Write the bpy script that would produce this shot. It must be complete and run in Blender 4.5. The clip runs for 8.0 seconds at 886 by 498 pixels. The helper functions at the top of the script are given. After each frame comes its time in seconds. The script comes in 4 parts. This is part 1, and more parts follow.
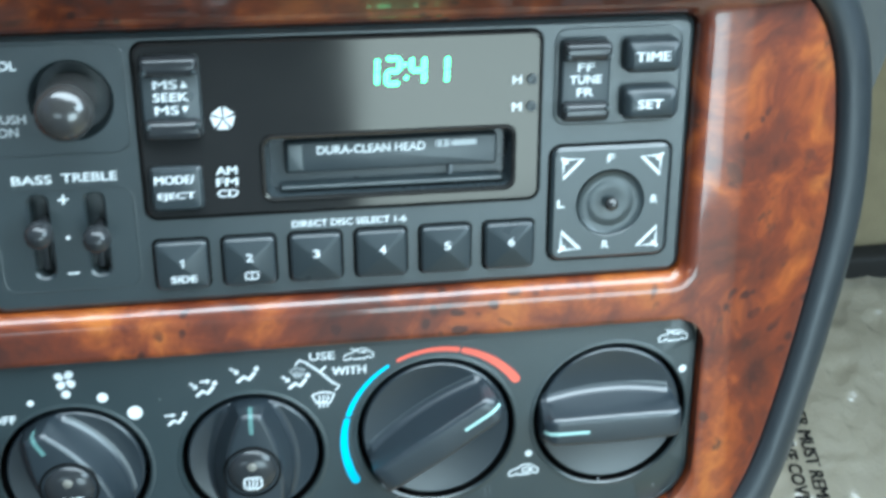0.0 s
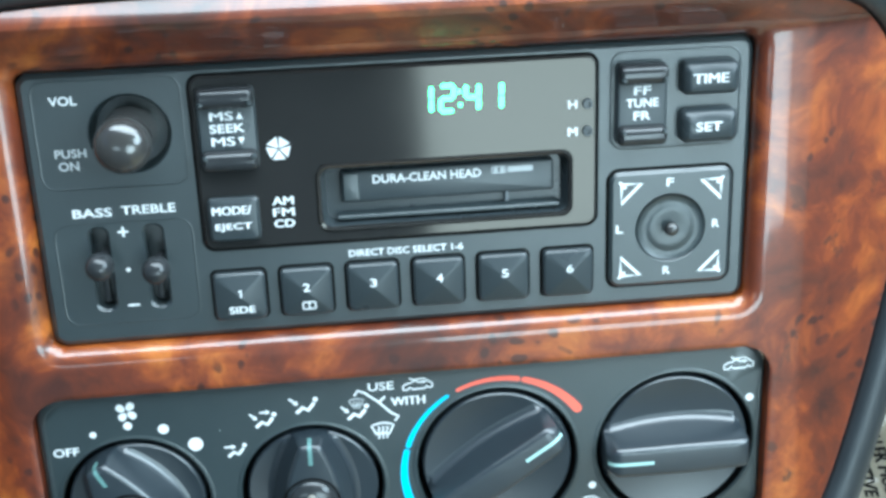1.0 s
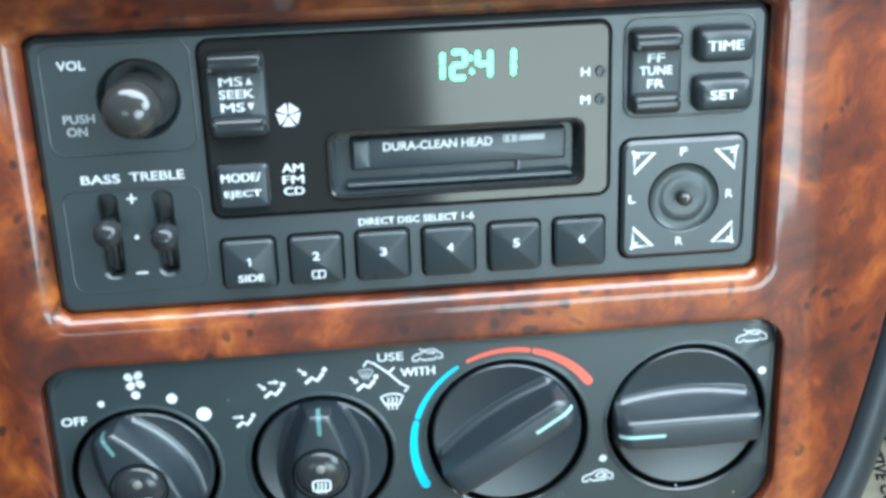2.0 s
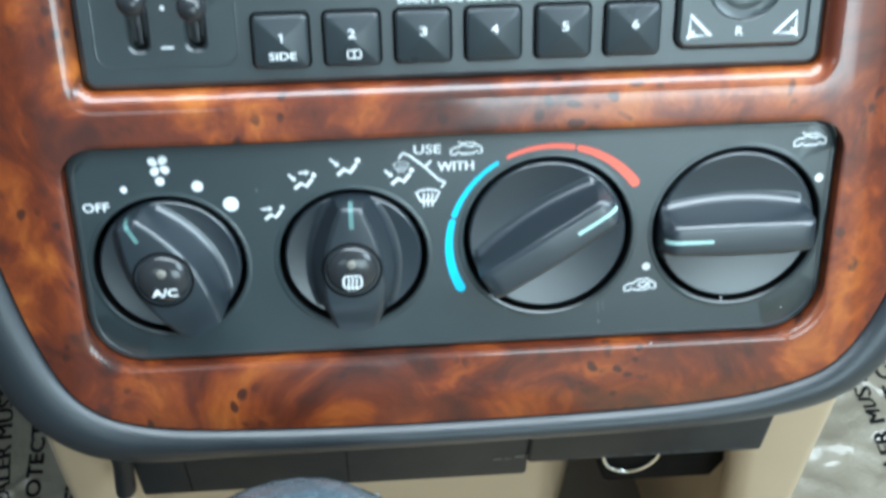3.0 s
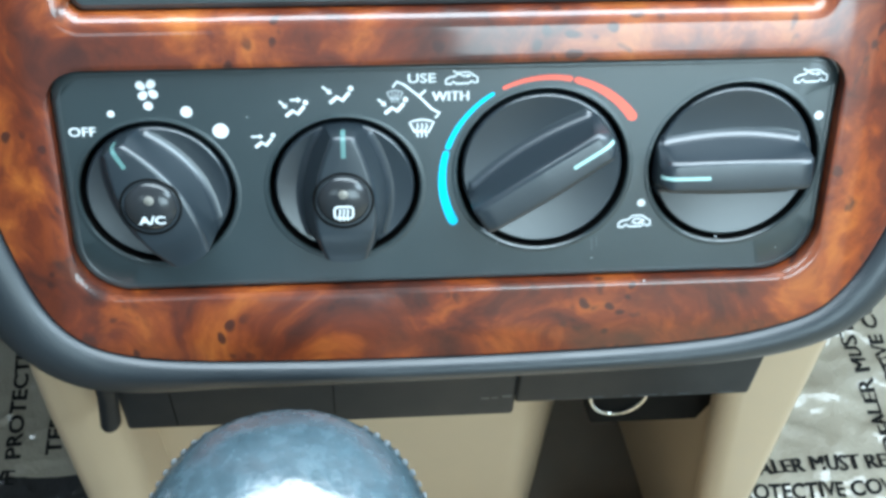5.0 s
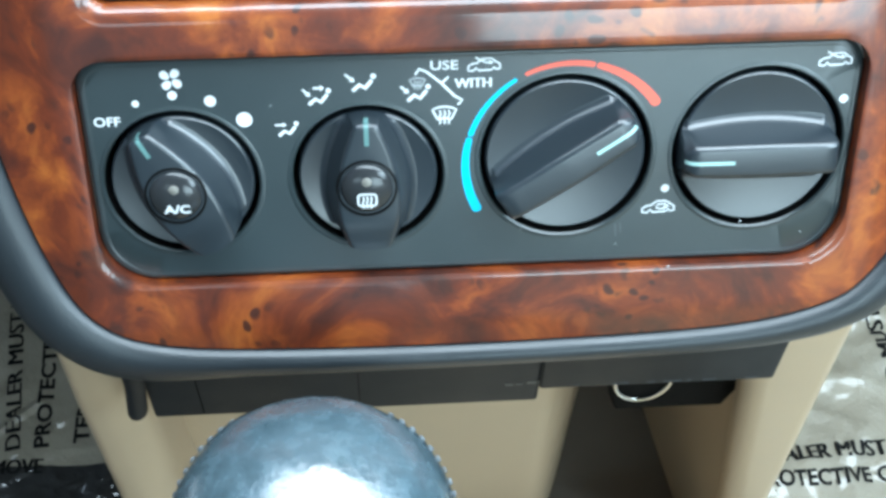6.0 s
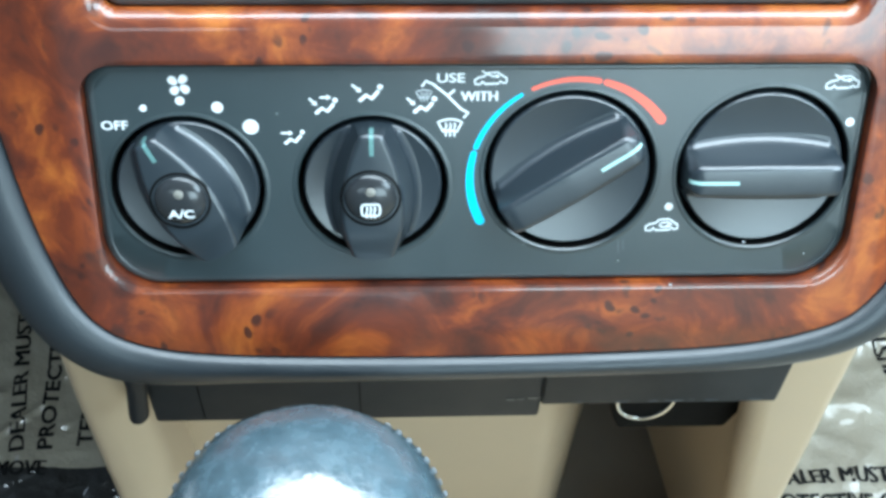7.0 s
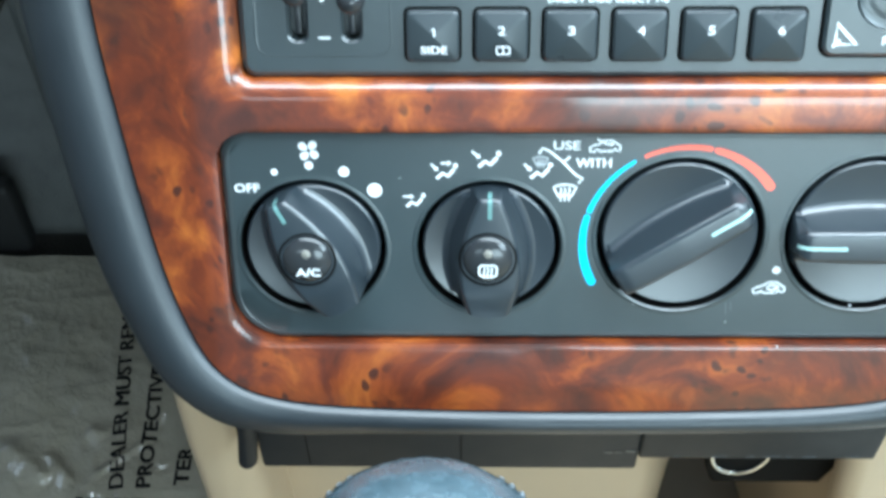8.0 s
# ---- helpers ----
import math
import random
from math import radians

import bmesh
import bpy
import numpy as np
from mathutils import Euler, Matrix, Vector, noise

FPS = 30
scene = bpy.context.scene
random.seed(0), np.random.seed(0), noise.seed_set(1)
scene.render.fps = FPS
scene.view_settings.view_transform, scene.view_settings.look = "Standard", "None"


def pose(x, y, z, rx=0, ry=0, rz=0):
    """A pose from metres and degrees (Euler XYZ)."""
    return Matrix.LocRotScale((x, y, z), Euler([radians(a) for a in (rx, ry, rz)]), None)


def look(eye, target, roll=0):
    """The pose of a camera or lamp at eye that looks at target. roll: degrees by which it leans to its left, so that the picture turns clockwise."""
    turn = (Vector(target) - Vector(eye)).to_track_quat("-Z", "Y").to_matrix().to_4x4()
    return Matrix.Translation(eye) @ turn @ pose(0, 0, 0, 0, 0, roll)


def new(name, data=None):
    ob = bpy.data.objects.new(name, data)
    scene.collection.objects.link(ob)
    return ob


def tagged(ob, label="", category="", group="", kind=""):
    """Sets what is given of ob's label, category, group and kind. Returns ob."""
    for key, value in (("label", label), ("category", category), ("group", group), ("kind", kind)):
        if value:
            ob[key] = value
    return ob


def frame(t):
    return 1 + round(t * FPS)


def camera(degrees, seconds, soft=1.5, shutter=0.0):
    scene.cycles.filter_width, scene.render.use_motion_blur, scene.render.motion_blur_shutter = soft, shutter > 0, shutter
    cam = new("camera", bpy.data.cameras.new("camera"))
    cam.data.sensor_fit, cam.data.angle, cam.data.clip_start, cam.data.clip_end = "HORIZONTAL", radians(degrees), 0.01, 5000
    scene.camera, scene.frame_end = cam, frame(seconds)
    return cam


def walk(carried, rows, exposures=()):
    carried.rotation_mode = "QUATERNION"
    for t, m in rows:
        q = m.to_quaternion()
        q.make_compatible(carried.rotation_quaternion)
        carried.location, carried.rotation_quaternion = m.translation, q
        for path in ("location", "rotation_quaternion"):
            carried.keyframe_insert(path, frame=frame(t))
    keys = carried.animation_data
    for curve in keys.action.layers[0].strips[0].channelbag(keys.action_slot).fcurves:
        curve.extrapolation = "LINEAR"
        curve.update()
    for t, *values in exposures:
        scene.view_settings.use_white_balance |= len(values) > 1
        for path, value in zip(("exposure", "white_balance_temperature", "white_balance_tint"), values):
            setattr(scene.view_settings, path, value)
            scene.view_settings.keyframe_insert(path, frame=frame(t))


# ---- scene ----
cam = camera(40.87, 8.0, soft=3.2, shutter=0.5)
# seconds, eye in metres, turn in degrees
PATH = [
    (0, -0.0222, -0.2104, 0.6783, 43.68, -3.84, -8.47),
    (0.1, -0.0184, -0.2112, 0.6781, 44.09, -3.54, -8.32),
    (0.2, -0.0183, -0.2100, 0.6783, 43.97, -4.22, -8.41),
    (0.3, -0.0167, -0.2127, 0.6765, 44.11, -4.10, -8.04),
    (0.4, -0.0162, -0.2129, 0.6741, 44.75, -2.85, -7.37),
    (0.5, -0.0152, -0.2152, 0.6756, 45.43, -1.44, -6.66),
    (0.7, -0.0168, -0.2149, 0.6749, 46.18, -1.00, -6.89),
    (1, -0.0180, -0.2119, 0.6744, 45.59, -0.80, -6.53),
    (1.2, -0.0173, -0.2120, 0.6750, 45.74, -0.84, -6.18),
    (2.3, -0.0205, -0.2140, 0.6669, 44.07, -0.71, -5.99),
    (2.4, -0.0212, -0.2129, 0.6661, 42.96, -0.94, -5.97),
    (2.5, -0.0199, -0.2146, 0.6626, 42.55, -0.55, -5.74),
    (2.6, -0.0204, -0.2149, 0.6585, 41.54, -0.49, -5.19),
    (2.7, -0.0207, -0.2166, 0.6545, 40.62, -0.34, -4.82),
    (2.8, -0.0223, -0.2168, 0.6503, 39.78, -0.90, -4.34),
    (3, -0.0231, -0.2203, 0.6394, 39.69, -0.91, -4.20),
    (3.2, -0.0229, -0.2183, 0.6336, 38.37, -2.46, -4.46),
    (3.5, -0.0235, -0.2200, 0.6305, 38.40, -1.98, -3.85),
    (3.7, -0.0239, -0.2190, 0.6306, 37.92, -2.42, -4.28),
    (4, -0.0253, -0.2198, 0.6344, 38.59, -2.16, -4.25),
    (4.5, -0.0206, -0.2195, 0.6350, 38.29, -2.09, -4.38),
    (4.7, -0.0244, -0.2206, 0.6325, 37.84, -2.33, -3.95),
    (5.8, -0.0252, -0.2211, 0.6346, 36.74, -0.93, -3.58),
    (6, -0.0251, -0.2213, 0.6331, 36.68, -0.96, -3.53),
    (6.2, -0.0245, -0.2206, 0.6330, 36.48, -0.84, -3.37),
    (6.5, -0.0243, -0.2211, 0.6333, 36.82, -0.73, -3.55),
    (6.8, -0.0234, -0.2216, 0.6337, 37.23, -0.70, -2.72),
    (7, -0.0224, -0.2223, 0.6332, 37.35, -1.45, -1.86),
    (7.2, -0.0250, -0.2242, 0.6350, 37.99, -0.77, -0.78),
    (7.3, -0.0277, -0.2244, 0.6350, 37.68, -0.73, -0.97),
    (7.4, -0.0296, -0.2233, 0.6340, 37.27, -0.65, -0.28),
    (7.5, -0.0319, -0.2233, 0.6346, 37.26, -0.42, 0.58),
    (7.7, -0.0334, -0.2253, 0.6387, 38.12, -0.21, 1.02),
    (7.8, -0.0332, -0.2258, 0.6415, 38.57, 0.58, 0.98),
    (8, -0.0345, -0.2259, 0.6463, 39.28, 0.76, 0.80),
]
walk(cam, [(t, pose(x, y, z, rx, ry, rz)) for t, x, y, z, rx, ry, rz in PATH],
     [(0.0, -0.08, 6100, 3), (1.2, 0.04, 6150, 4), (2.7, -0.02, 6300, 7), (4.0, 0.18, 6200, 5), (6.5, 0.14, 6120, 5), (8.0, 0.42, 6150, 5)])

# ---- world and light ----
SUN_ELEVATION, SUN_TURN = 62.0, 20.0
world = bpy.data.worlds.new("sky")
scene.world = world
world.use_nodes = True
wn = world.node_tree.nodes
sky = wn.new("ShaderNodeTexSky")
sky.sky_type, sky.sun_disc = "NISHITA", False
sky.sun_elevation, sky.sun_rotation = radians(SUN_ELEVATION), radians(SUN_TURN)
sky.air_density, sky.dust_density = 1.0, 3.0
wn["Background"].inputs["Strength"].default_value = 0.12
world.node_tree.links.new(sky.outputs["Color"], wn["Background"].inputs["Color"])
sun_data = bpy.data.lights.new("sun", "SUN")
sun_data.energy, sun_data.angle, sun_data.color = 1.0, radians(12.0), (1.0, 0.97, 0.92)
sun = new("sun", sun_data)
_s, _e = radians(SUN_TURN), radians(SUN_ELEVATION)
sun.matrix_world = look((0, 0, 3), (-math.sin(_s) * math.cos(_e), -math.cos(_s) * math.cos(_e), 3 - math.sin(_e)))


def window_light(name, eye, target, w, h, energy, color=(0.74, 0.88, 1.0)):
    """The sky's light in a window's opening."""
    d = bpy.data.lights.new(name, "AREA")
    d.shape, d.size, d.size_y, d.energy, d.color = "RECTANGLE", w, h, energy, color
    ob = new(name, d)
    ob.matrix_world = look(eye, target)
    return ob



# ---- building helpers ----
LEAN = 25.0                                     # the panel leans back from upright, in degrees
ORIGIN = Vector((0.0, 0.0, 0.44))
PANEL = Matrix.Translation(ORIGIN) @ Euler((radians(-LEAN), 0, 0)).to_matrix().to_4x4()
MM = 0.001


def at_panel(x=0.0, y=0.0, z=0.0, turn=0.0):
    """A pose on the panel, in mm: x right, y into the dashboard, z up along the panel; turn about its normal."""
    return PANEL @ Matrix.Translation((x * MM, y * MM, z * MM)) @ Euler((0, radians(turn), 0)).to_matrix().to_4x4()


def at_car(x=0.0, y=0.0, z=0.0):
    """A pose in the car, in mm from the panel's origin, upright."""
    return Matrix.Translation(ORIGIN + Vector((x, y, z)) * MM)


def thing(name, m, label, category, group="", kind=""):
    ob = new(name)
    ob.empty_display_size = 0.02
    ob.matrix_basis = m
    return tagged(ob, label, category, group, kind)


def part(name, bm, material, parent, label="", smooth=35.0, m=None):
    """Links a bmesh, in mm, as one mesh object under its parent."""
    bmesh.ops.scale(bm, vec=(MM, MM, MM), verts=bm.verts)
    bmesh.ops.recalc_face_normals(bm, faces=bm.faces)
    me = bpy.data.meshes.new(name)
    bm.to_mesh(me)
    bm.free()
    me.materials.append(material)
    if smooth:
        me.shade_smooth()
        me.set_sharp_from_angle(angle=radians(smooth))
    ob = new(name, me)
    ob.parent = parent
    if m is not None:
        ob.matrix_basis = m
    return tagged(ob, label)


def solo(name, bm, material, m, label, category, group="", kind="", smooth=35.0):
    """A thing of one mesh."""
    ob = part(name, bm, material, None, "", smooth)
    ob.matrix_basis = m
    return tagged(ob, label, category, group, kind)


def shift(x=0.0, y=0.0, z=0.0, turn=0.0):
    return Matrix.Translation((x * MM, y * MM, z * MM)) @ Euler((0, radians(turn), 0)).to_matrix().to_4x4()


def rrect(w, h, r, n=6, cx=0.0, cz=0.0):
    """A rounded rectangle's ring, r one radius or four (top right, top left, bottom left, bottom right)."""
    rs = r if isinstance(r, (tuple, list)) else (r,) * 4
    ring = []
    for k, (sx, sz) in enumerate(((1, 1), (-1, 1), (-1, -1), (1, -1))):
        q = max(rs[k], 0.01)
        for i in range(n + 1):
            a = math.pi / 2 * (k + i / n)
            ring.append((cx + sx * (w / 2 - q) + q * math.cos(a), cz + sz * (h / 2 - q) + q * math.sin(a)))
    return ring


def disc(r, n=48, cx=0.0, cz=0.0):
    return [(cx + r * math.cos(2 * math.pi * i / n), cz + r * math.sin(2 * math.pi * i / n)) for i in range(n)]


def loft(rings, bm=None, cap_first=True, cap_last=True):
    """Faces from ring to ring; a ring is (points in x and z, y) or a list of whole points."""
    bm = bm or bmesh.new()
    rows = []
    for ring in rings:
        pts = [(x, ring[1], z) for x, z in ring[0]] if isinstance(ring, tuple) else ring
        rows.append([bm.verts.new(p) for p in pts])
    n = len(rows[0])
    for a, b in zip(rows, rows[1:]):
        for i in range(n):
            bm.faces.new((a[i], a[(i + 1) % n], b[(i + 1) % n], b[i]))
    if cap_first:
        bm.faces.new(rows[0])
    if cap_last:
        bm.faces.new(rows[-1])
    return bm


def slab(w, h, r, back, front, bevel=0.6, cx=0.0, cz=0.0, bm=None, steps=3, n=6):
    """A rounded plate from y = back to y = front (front is the smaller), its front edge rounded."""
    rs = r if isinstance(r, (tuple, list)) else (r,) * 4
    rings = [(rrect(w, h, rs, n, cx, cz), back)]
    for i in range(steps + 1):
        a = math.pi / 2 * i / steps
        c = bevel * (1 - math.cos(a))
        rings.append((rrect(w - 2 * c, h - 2 * c, [max(q - c, 0.05) for q in rs], n, cx, cz), front + bevel * (1 - math.sin(a))))
    return loft(rings, bm)


def turned(profile, n=48, bm=None, cx=0.0, cz=0.0, cap=True):
    """A turned body from (radius, y) pairs about the y axis."""
    return loft([(disc(max(r, 0.01), n, cx, cz), y) for r, y in profile], bm, cap, cap)


def holed(outer, holes, front, back, bevel=0.6, hole_bevel=0.4):
    """A flat plate with holes through it. outer: a function of the inset; holes: functions of the growth."""
    bm = bmesh.new()
    rims = [(outer(bevel), [(outer(0.0), front + bevel * 0.8), (outer(0.0), back)])]
    rims += [(f(hole_bevel), [(f(0.0), front + hole_bevel), (f(0.0), back)]) for f in holes]
    edges = []
    for ring, walls in rims:
        vs = [bm.verts.new((x, front, z)) for x, z in ring]
        edges += [bm.edges.new((vs[i], vs[(i + 1) % len(vs)])) for i in range(len(vs))]
        last = vs
        for pts, y in walls:
            nxt = [bm.verts.new((x, y, z)) for x, z in pts]
            for i in range(len(vs)):
                j = (i + 1) % len(vs)
                bm.faces.new((last[i], last[j], nxt[j], nxt[i]))
            last = nxt
    bmesh.ops.triangle_fill(bm, use_beauty=True, use_dissolve=False, edges=edges, normal=(0, -1, 0))
    return bm


def ribbon(points, w, y=0.0, h=0.12, bm=None, closed=False, w_end=None):
    """A flat printed line along points in x and z, w wide, with round ends."""
    bm = bm or bmesh.new()
    n = len(points)
    if closed:
        points = list(points) + [points[0]]
        n += 1
    left, right = [], []
    for i, (x, z) in enumerate(points):
        a = points[max(i - 1, 0)] if not (closed and i == 0) else points[-2]
        b = points[min(i + 1, n - 1)] if not (closed and i == n - 1) else points[1]
        d = Vector((b[0] - a[0], b[1] - a[1]))
        d = d.normalized() if d.length > 1e-9 else Vector((1, 0))
        q = (w + ((w_end or w) - w) * i / max(n - 1, 1)) / 2
        left.append((x - d.y * q, z + d.x * q))
        right.append((x + d.y * q, z - d.x * q))
    tops = [[bm.verts.new((x, y - h, z)) for x, z in side] for side in (left, right)]
    for i in range(n - 1):
        bm.faces.new((tops[0][i], tops[0][i + 1], tops[1][i + 1], tops[1][i]))
    if not closed:
        for k, (x, z) in ((0, points[0]), (n - 1, points[-1])):
            q = (w if k == 0 else (w_end or w)) / 2
            bm.faces.new([bm.verts.new((x + q * math.cos(a * math.pi / 6), y - h - 0.003, z + q * math.sin(a * math.pi / 6))) for a in range(12)])
    return bm


def blob(points, y=0.0, h=0.12, bm=None):
    bm = bm or bmesh.new()
    bm.faces.new([bm.verts.new((x, y - h, z)) for x, z in points])
    return bm


def arc(cx, cz, r, a0, a1, n=24):
    return [(cx + r * math.cos(radians(a0 + (a1 - a0) * i / n)), cz + r * math.sin(radians(a0 + (a1 - a0) * i / n))) for i in range(n + 1)]


def lettering(name, body, cx, cz, w, h, material, parent, y=0.0, bold=0.018, m=None, proud=0.14, heavy=0.045):
    """Words in the built-in font, fitted into w by h mm, standing on the panel at y."""
    cu = bpy.data.curves.new("words", "FONT")
    plain = "M" in body or "W" in body
    cu.body, cu.offset, cu.resolution_u = body, 0.0 if plain else bold, 3
    ob = bpy.data.objects.new("words", cu)
    me = bpy.data.meshes.new_from_object(ob)
    bpy.data.objects.remove(ob)
    bpy.data.curves.remove(cu)
    bm = bmesh.new()
    bm.from_mesh(me)
    lo = [min(v.co[k] for v in bm.verts) for k in (0, 1)]
    hi = [max(v.co[k] for v in bm.verts) for k in (0, 1)]
    for v in bm.verts:
        u, k = (v.co.x - lo[0]) / (hi[0] - lo[0]) - 0.5, (v.co.y - lo[1]) / (hi[1] - lo[1]) - 0.5
        v.co = ((cx + u * w) * MM, (y - proud) * MM, (cz + k * h) * MM)
    if plain:
        # bolder strokes: the same outline again, a hair beside and below
        for k in (-1, 1):
            again = bmesh.ops.duplicate(bm, geom=[f for f in bm.faces if not f.tag])["geom"]
            moved = {v for f in again if isinstance(f, bmesh.types.BMFace) for v in f.verts}
            for f in again:
                if isinstance(f, bmesh.types.BMFace):
                    f.tag = True
            bmesh.ops.translate(bm, vec=(k * heavy * h * MM, 0.004 * (k + 2) * MM, 0), verts=list(moved))
    bm.to_mesh(me)
    bm.free()
    me.name = name
    me.materials.append(material)
    ob = new(name, me)
    ob.parent = parent
    if m is not None:
        ob.matrix_basis = m
    return ob


# ---- materials ----
def material(name, color, rough=0.5, metal=0.0, coat=0.0, coat_rough=0.05, vary=0.12, scale=60.0, grain=900.0, bump=0.15, depth=0.0004, spec=0.5, fine=0.0, rough_vary=0.12):
    """A surface with blotches and grain: colour varied at two scales, roughness varied, fine relief."""
    mat = bpy.data.materials.new(name)
    mat.use_nodes = True
    nt = mat.node_tree
    bs = nt.nodes["Principled BSDF"]
    co = nt.nodes.new("ShaderNodeTexCoord")
    big = nt.nodes.new("ShaderNodeTexNoise")
    big.inputs["Scale"].default_value, big.inputs["Detail"].default_value = scale, 5.0
    small = nt.nodes.new("ShaderNodeTexNoise")
    small.inputs["Scale"].default_value, small.inputs["Detail"].default_value = grain, 3.0
    for t in (big, small):
        nt.links.new(co.outputs["Object"], t.inputs["Vector"])
    mix = nt.nodes.new("ShaderNodeMix")
    mix.data_type = "RGBA"
    nt.links.new(big.outputs["Fac"], mix.inputs["Factor"])
    mix.inputs["A"].default_value = (*[c * (1 - vary) for c in color], 1)
    mix.inputs["B"].default_value = (*[min(c * (1 + vary), 1) for c in color], 1)
    nt.links.new(mix.outputs["Result"], bs.inputs["Base Color"])
    rr = nt.nodes.new("ShaderNodeMapRange")
    rr.inputs["To Min"].default_value, rr.inputs["To Max"].default_value = max(rough - rough_vary, 0.02), min(rough + rough_vary, 1)
    nt.links.new(big.outputs["Fac"], rr.inputs["Value"])
    nt.links.new(rr.outputs["Result"], bs.inputs["Roughness"])
    bp = nt.nodes.new("ShaderNodeBump")
    bp.inputs["Strength"].default_value, bp.inputs["Distance"].default_value = bump, depth
    nt.links.new(small.outputs["Fac"], bp.inputs["Height"])
    nt.links.new(bp.outputs["Normal"], bs.inputs["Normal"])
    bs.inputs["Metallic"].default_value = metal
    bs.inputs["Coat Weight"].default_value, bs.inputs["Coat Roughness"].default_value = coat, coat_rough
    bs.inputs["Specular IOR Level"].default_value = spec
    return mat


def burl_wood():
    """Lacquered walnut burl: clouded orange and brown figure with dark eyes under a glossy coat."""
    mat = bpy.data.materials.new("burl_wood")
    mat.use_nodes = True
    nt = mat.node_tree
    bs = nt.nodes["Principled BSDF"]
    N, L = nt.nodes.new, nt.links.new
    co = N("ShaderNodeTexCoord")
    place = N("ShaderNodeVectorMath")
    place.operation = "ADD"
    place.inputs[1].default_value = (0.83, 0.0, 0.47)
    L(co.outputs["Object"], place.inputs[0])
    warp = N("ShaderNodeTexNoise")
    warp.inputs["Scale"].default_value, warp.inputs["Detail"].default_value = 22.0, 4.0
    L(place.outputs["Vector"], warp.inputs["Vector"])
    bend = N("ShaderNodeVectorMath")
    bend.operation = "MULTIPLY_ADD"
    L(warp.outputs["Color"], bend.inputs[0])
    bend.inputs[1].default_value = (0.030, 0.030, 0.030)
    L(place.outputs["Vector"], bend.inputs[2])
    cloud = N("ShaderNodeTexNoise")
    cloud.inputs["Scale"].default_value, cloud.inputs["Detail"].default_value, cloud.inputs["Roughness"].default_value = 42.0, 8.0, 0.60
    cloud.inputs["Distortion"].default_value = 0.7
    L(bend.outputs["Vector"], cloud.inputs["Vector"])
    ramp = N("ShaderNodeValToRGB")
    e = ramp.color_ramp.elements
    e[0].position, e[0].color = 0.30, (0.040, 0.010, 0.006, 1)
    e[1].position, e[1].color = 0.70, (0.40, 0.112, 0.018, 1)
    for p, c in ((0.40, (0.080, 0.0165, 0.0065, 1)), (0.49, (0.130, 0.0235, 0.0068, 1)), (0.58, (0.225, 0.047, 0.0090, 1))):
        e.new(p).color = c
    low = N("ShaderNodeTexNoise")
    low.inputs["Scale"].default_value, low.inputs["Detail"].default_value = 15.0, 2.0
    L(place.outputs["Vector"], low.inputs["Vector"])
    drift = N("ShaderNodeMath")
    drift.operation = "MULTIPLY_ADD"
    drift.inputs[1].default_value = 0.36
    L(low.outputs["Fac"], drift.inputs[0])
    L(cloud.outputs["Fac"], drift.inputs[2])
    level = N("ShaderNodeMath")
    level.operation = "SUBTRACT"
    level.inputs[1].default_value = 0.18
    L(drift.outputs[0], level.inputs[0])
    L(level.outputs[0], ramp.inputs["Fac"])
    last = ramp.outputs["Color"]
    for scale, lo, hi, deep in ((30.0, 0.55, 0.74, 0.70), (85.0, 0.62, 0.71, 0.75)):
        eyes = N("ShaderNodeTexNoise")
        eyes.inputs["Scale"].default_value, eyes.inputs["Detail"].default_value, eyes.inputs["Roughness"].default_value = scale, 4.0, 0.55
        L(bend.outputs["Vector"], eyes.inputs["Vector"])
        dark = N("ShaderNodeMapRange")
        dark.interpolation_type = "SMOOTHSTEP"
        dark.inputs["From Min"].default_value, dark.inputs["From Max"].default_value = lo, hi
        dark.inputs["To Min"].default_value, dark.inputs["To Max"].default_value = 0.0, deep
        L(eyes.outputs["Fac"], dark.inputs["Value"])
        mix = N("ShaderNodeMix")
        mix.data_type = "RGBA"
        L(dark.outputs["Result"], mix.inputs["Factor"])
        L(last, mix.inputs["A"])
        mix.inputs["B"].default_value = (0.040, 0.015, 0.010, 1)
        last = mix.outputs["Result"]
    # small dark eyes in loose clusters
    cells = N("ShaderNodeTexVoronoi")
    cells.inputs["Scale"].default_value = 190.0
    L(bend.outputs["Vector"], cells.inputs["Vector"])
    spot = N("ShaderNodeMapRange")
    spot.interpolation_type = "SMOOTHSTEP"
    spot.inputs["From Min"].default_value, spot.inputs["From Max"].default_value = 0.36, 0.20
    L(cells.outputs["Distance"], spot.inputs["Value"])
    herd = N("ShaderNodeTexNoise")
    herd.inputs["Scale"].default_value, herd.inputs["Detail"].default_value = 36.0, 2.0
    L(place.outputs["Vector"], herd.inputs["Vector"])
    where = N("ShaderNodeMapRange")
    where.interpolation_type = "SMOOTHSTEP"
    where.inputs["From Min"].default_value, where.inputs["From Max"].default_value = 0.53, 0.62
    where.inputs["To Max"].default_value = 0.9
    L(herd.outputs["Fac"], where.inputs["Value"])
    both = N("ShaderNodeMath")
    both.operation = "MULTIPLY"
    L(spot.outputs["Result"], both.inputs[0])
    L(where.outputs["Result"], both.inputs[1])
    mix = N("ShaderNodeMix")
    mix.data_type = "RGBA"
    L(both.outputs[0], mix.inputs["Factor"])
    L(last, mix.inputs["A"])
    mix.inputs["B"].default_value = (0.035, 0.010, 0.007, 1)
    fig = N("ShaderNodeTexNoise")
    fig.inputs["Scale"].default_value, fig.inputs["Detail"].default_value = 260.0, 5.0
    L(bend.outputs["Vector"], fig.inputs["Vector"])
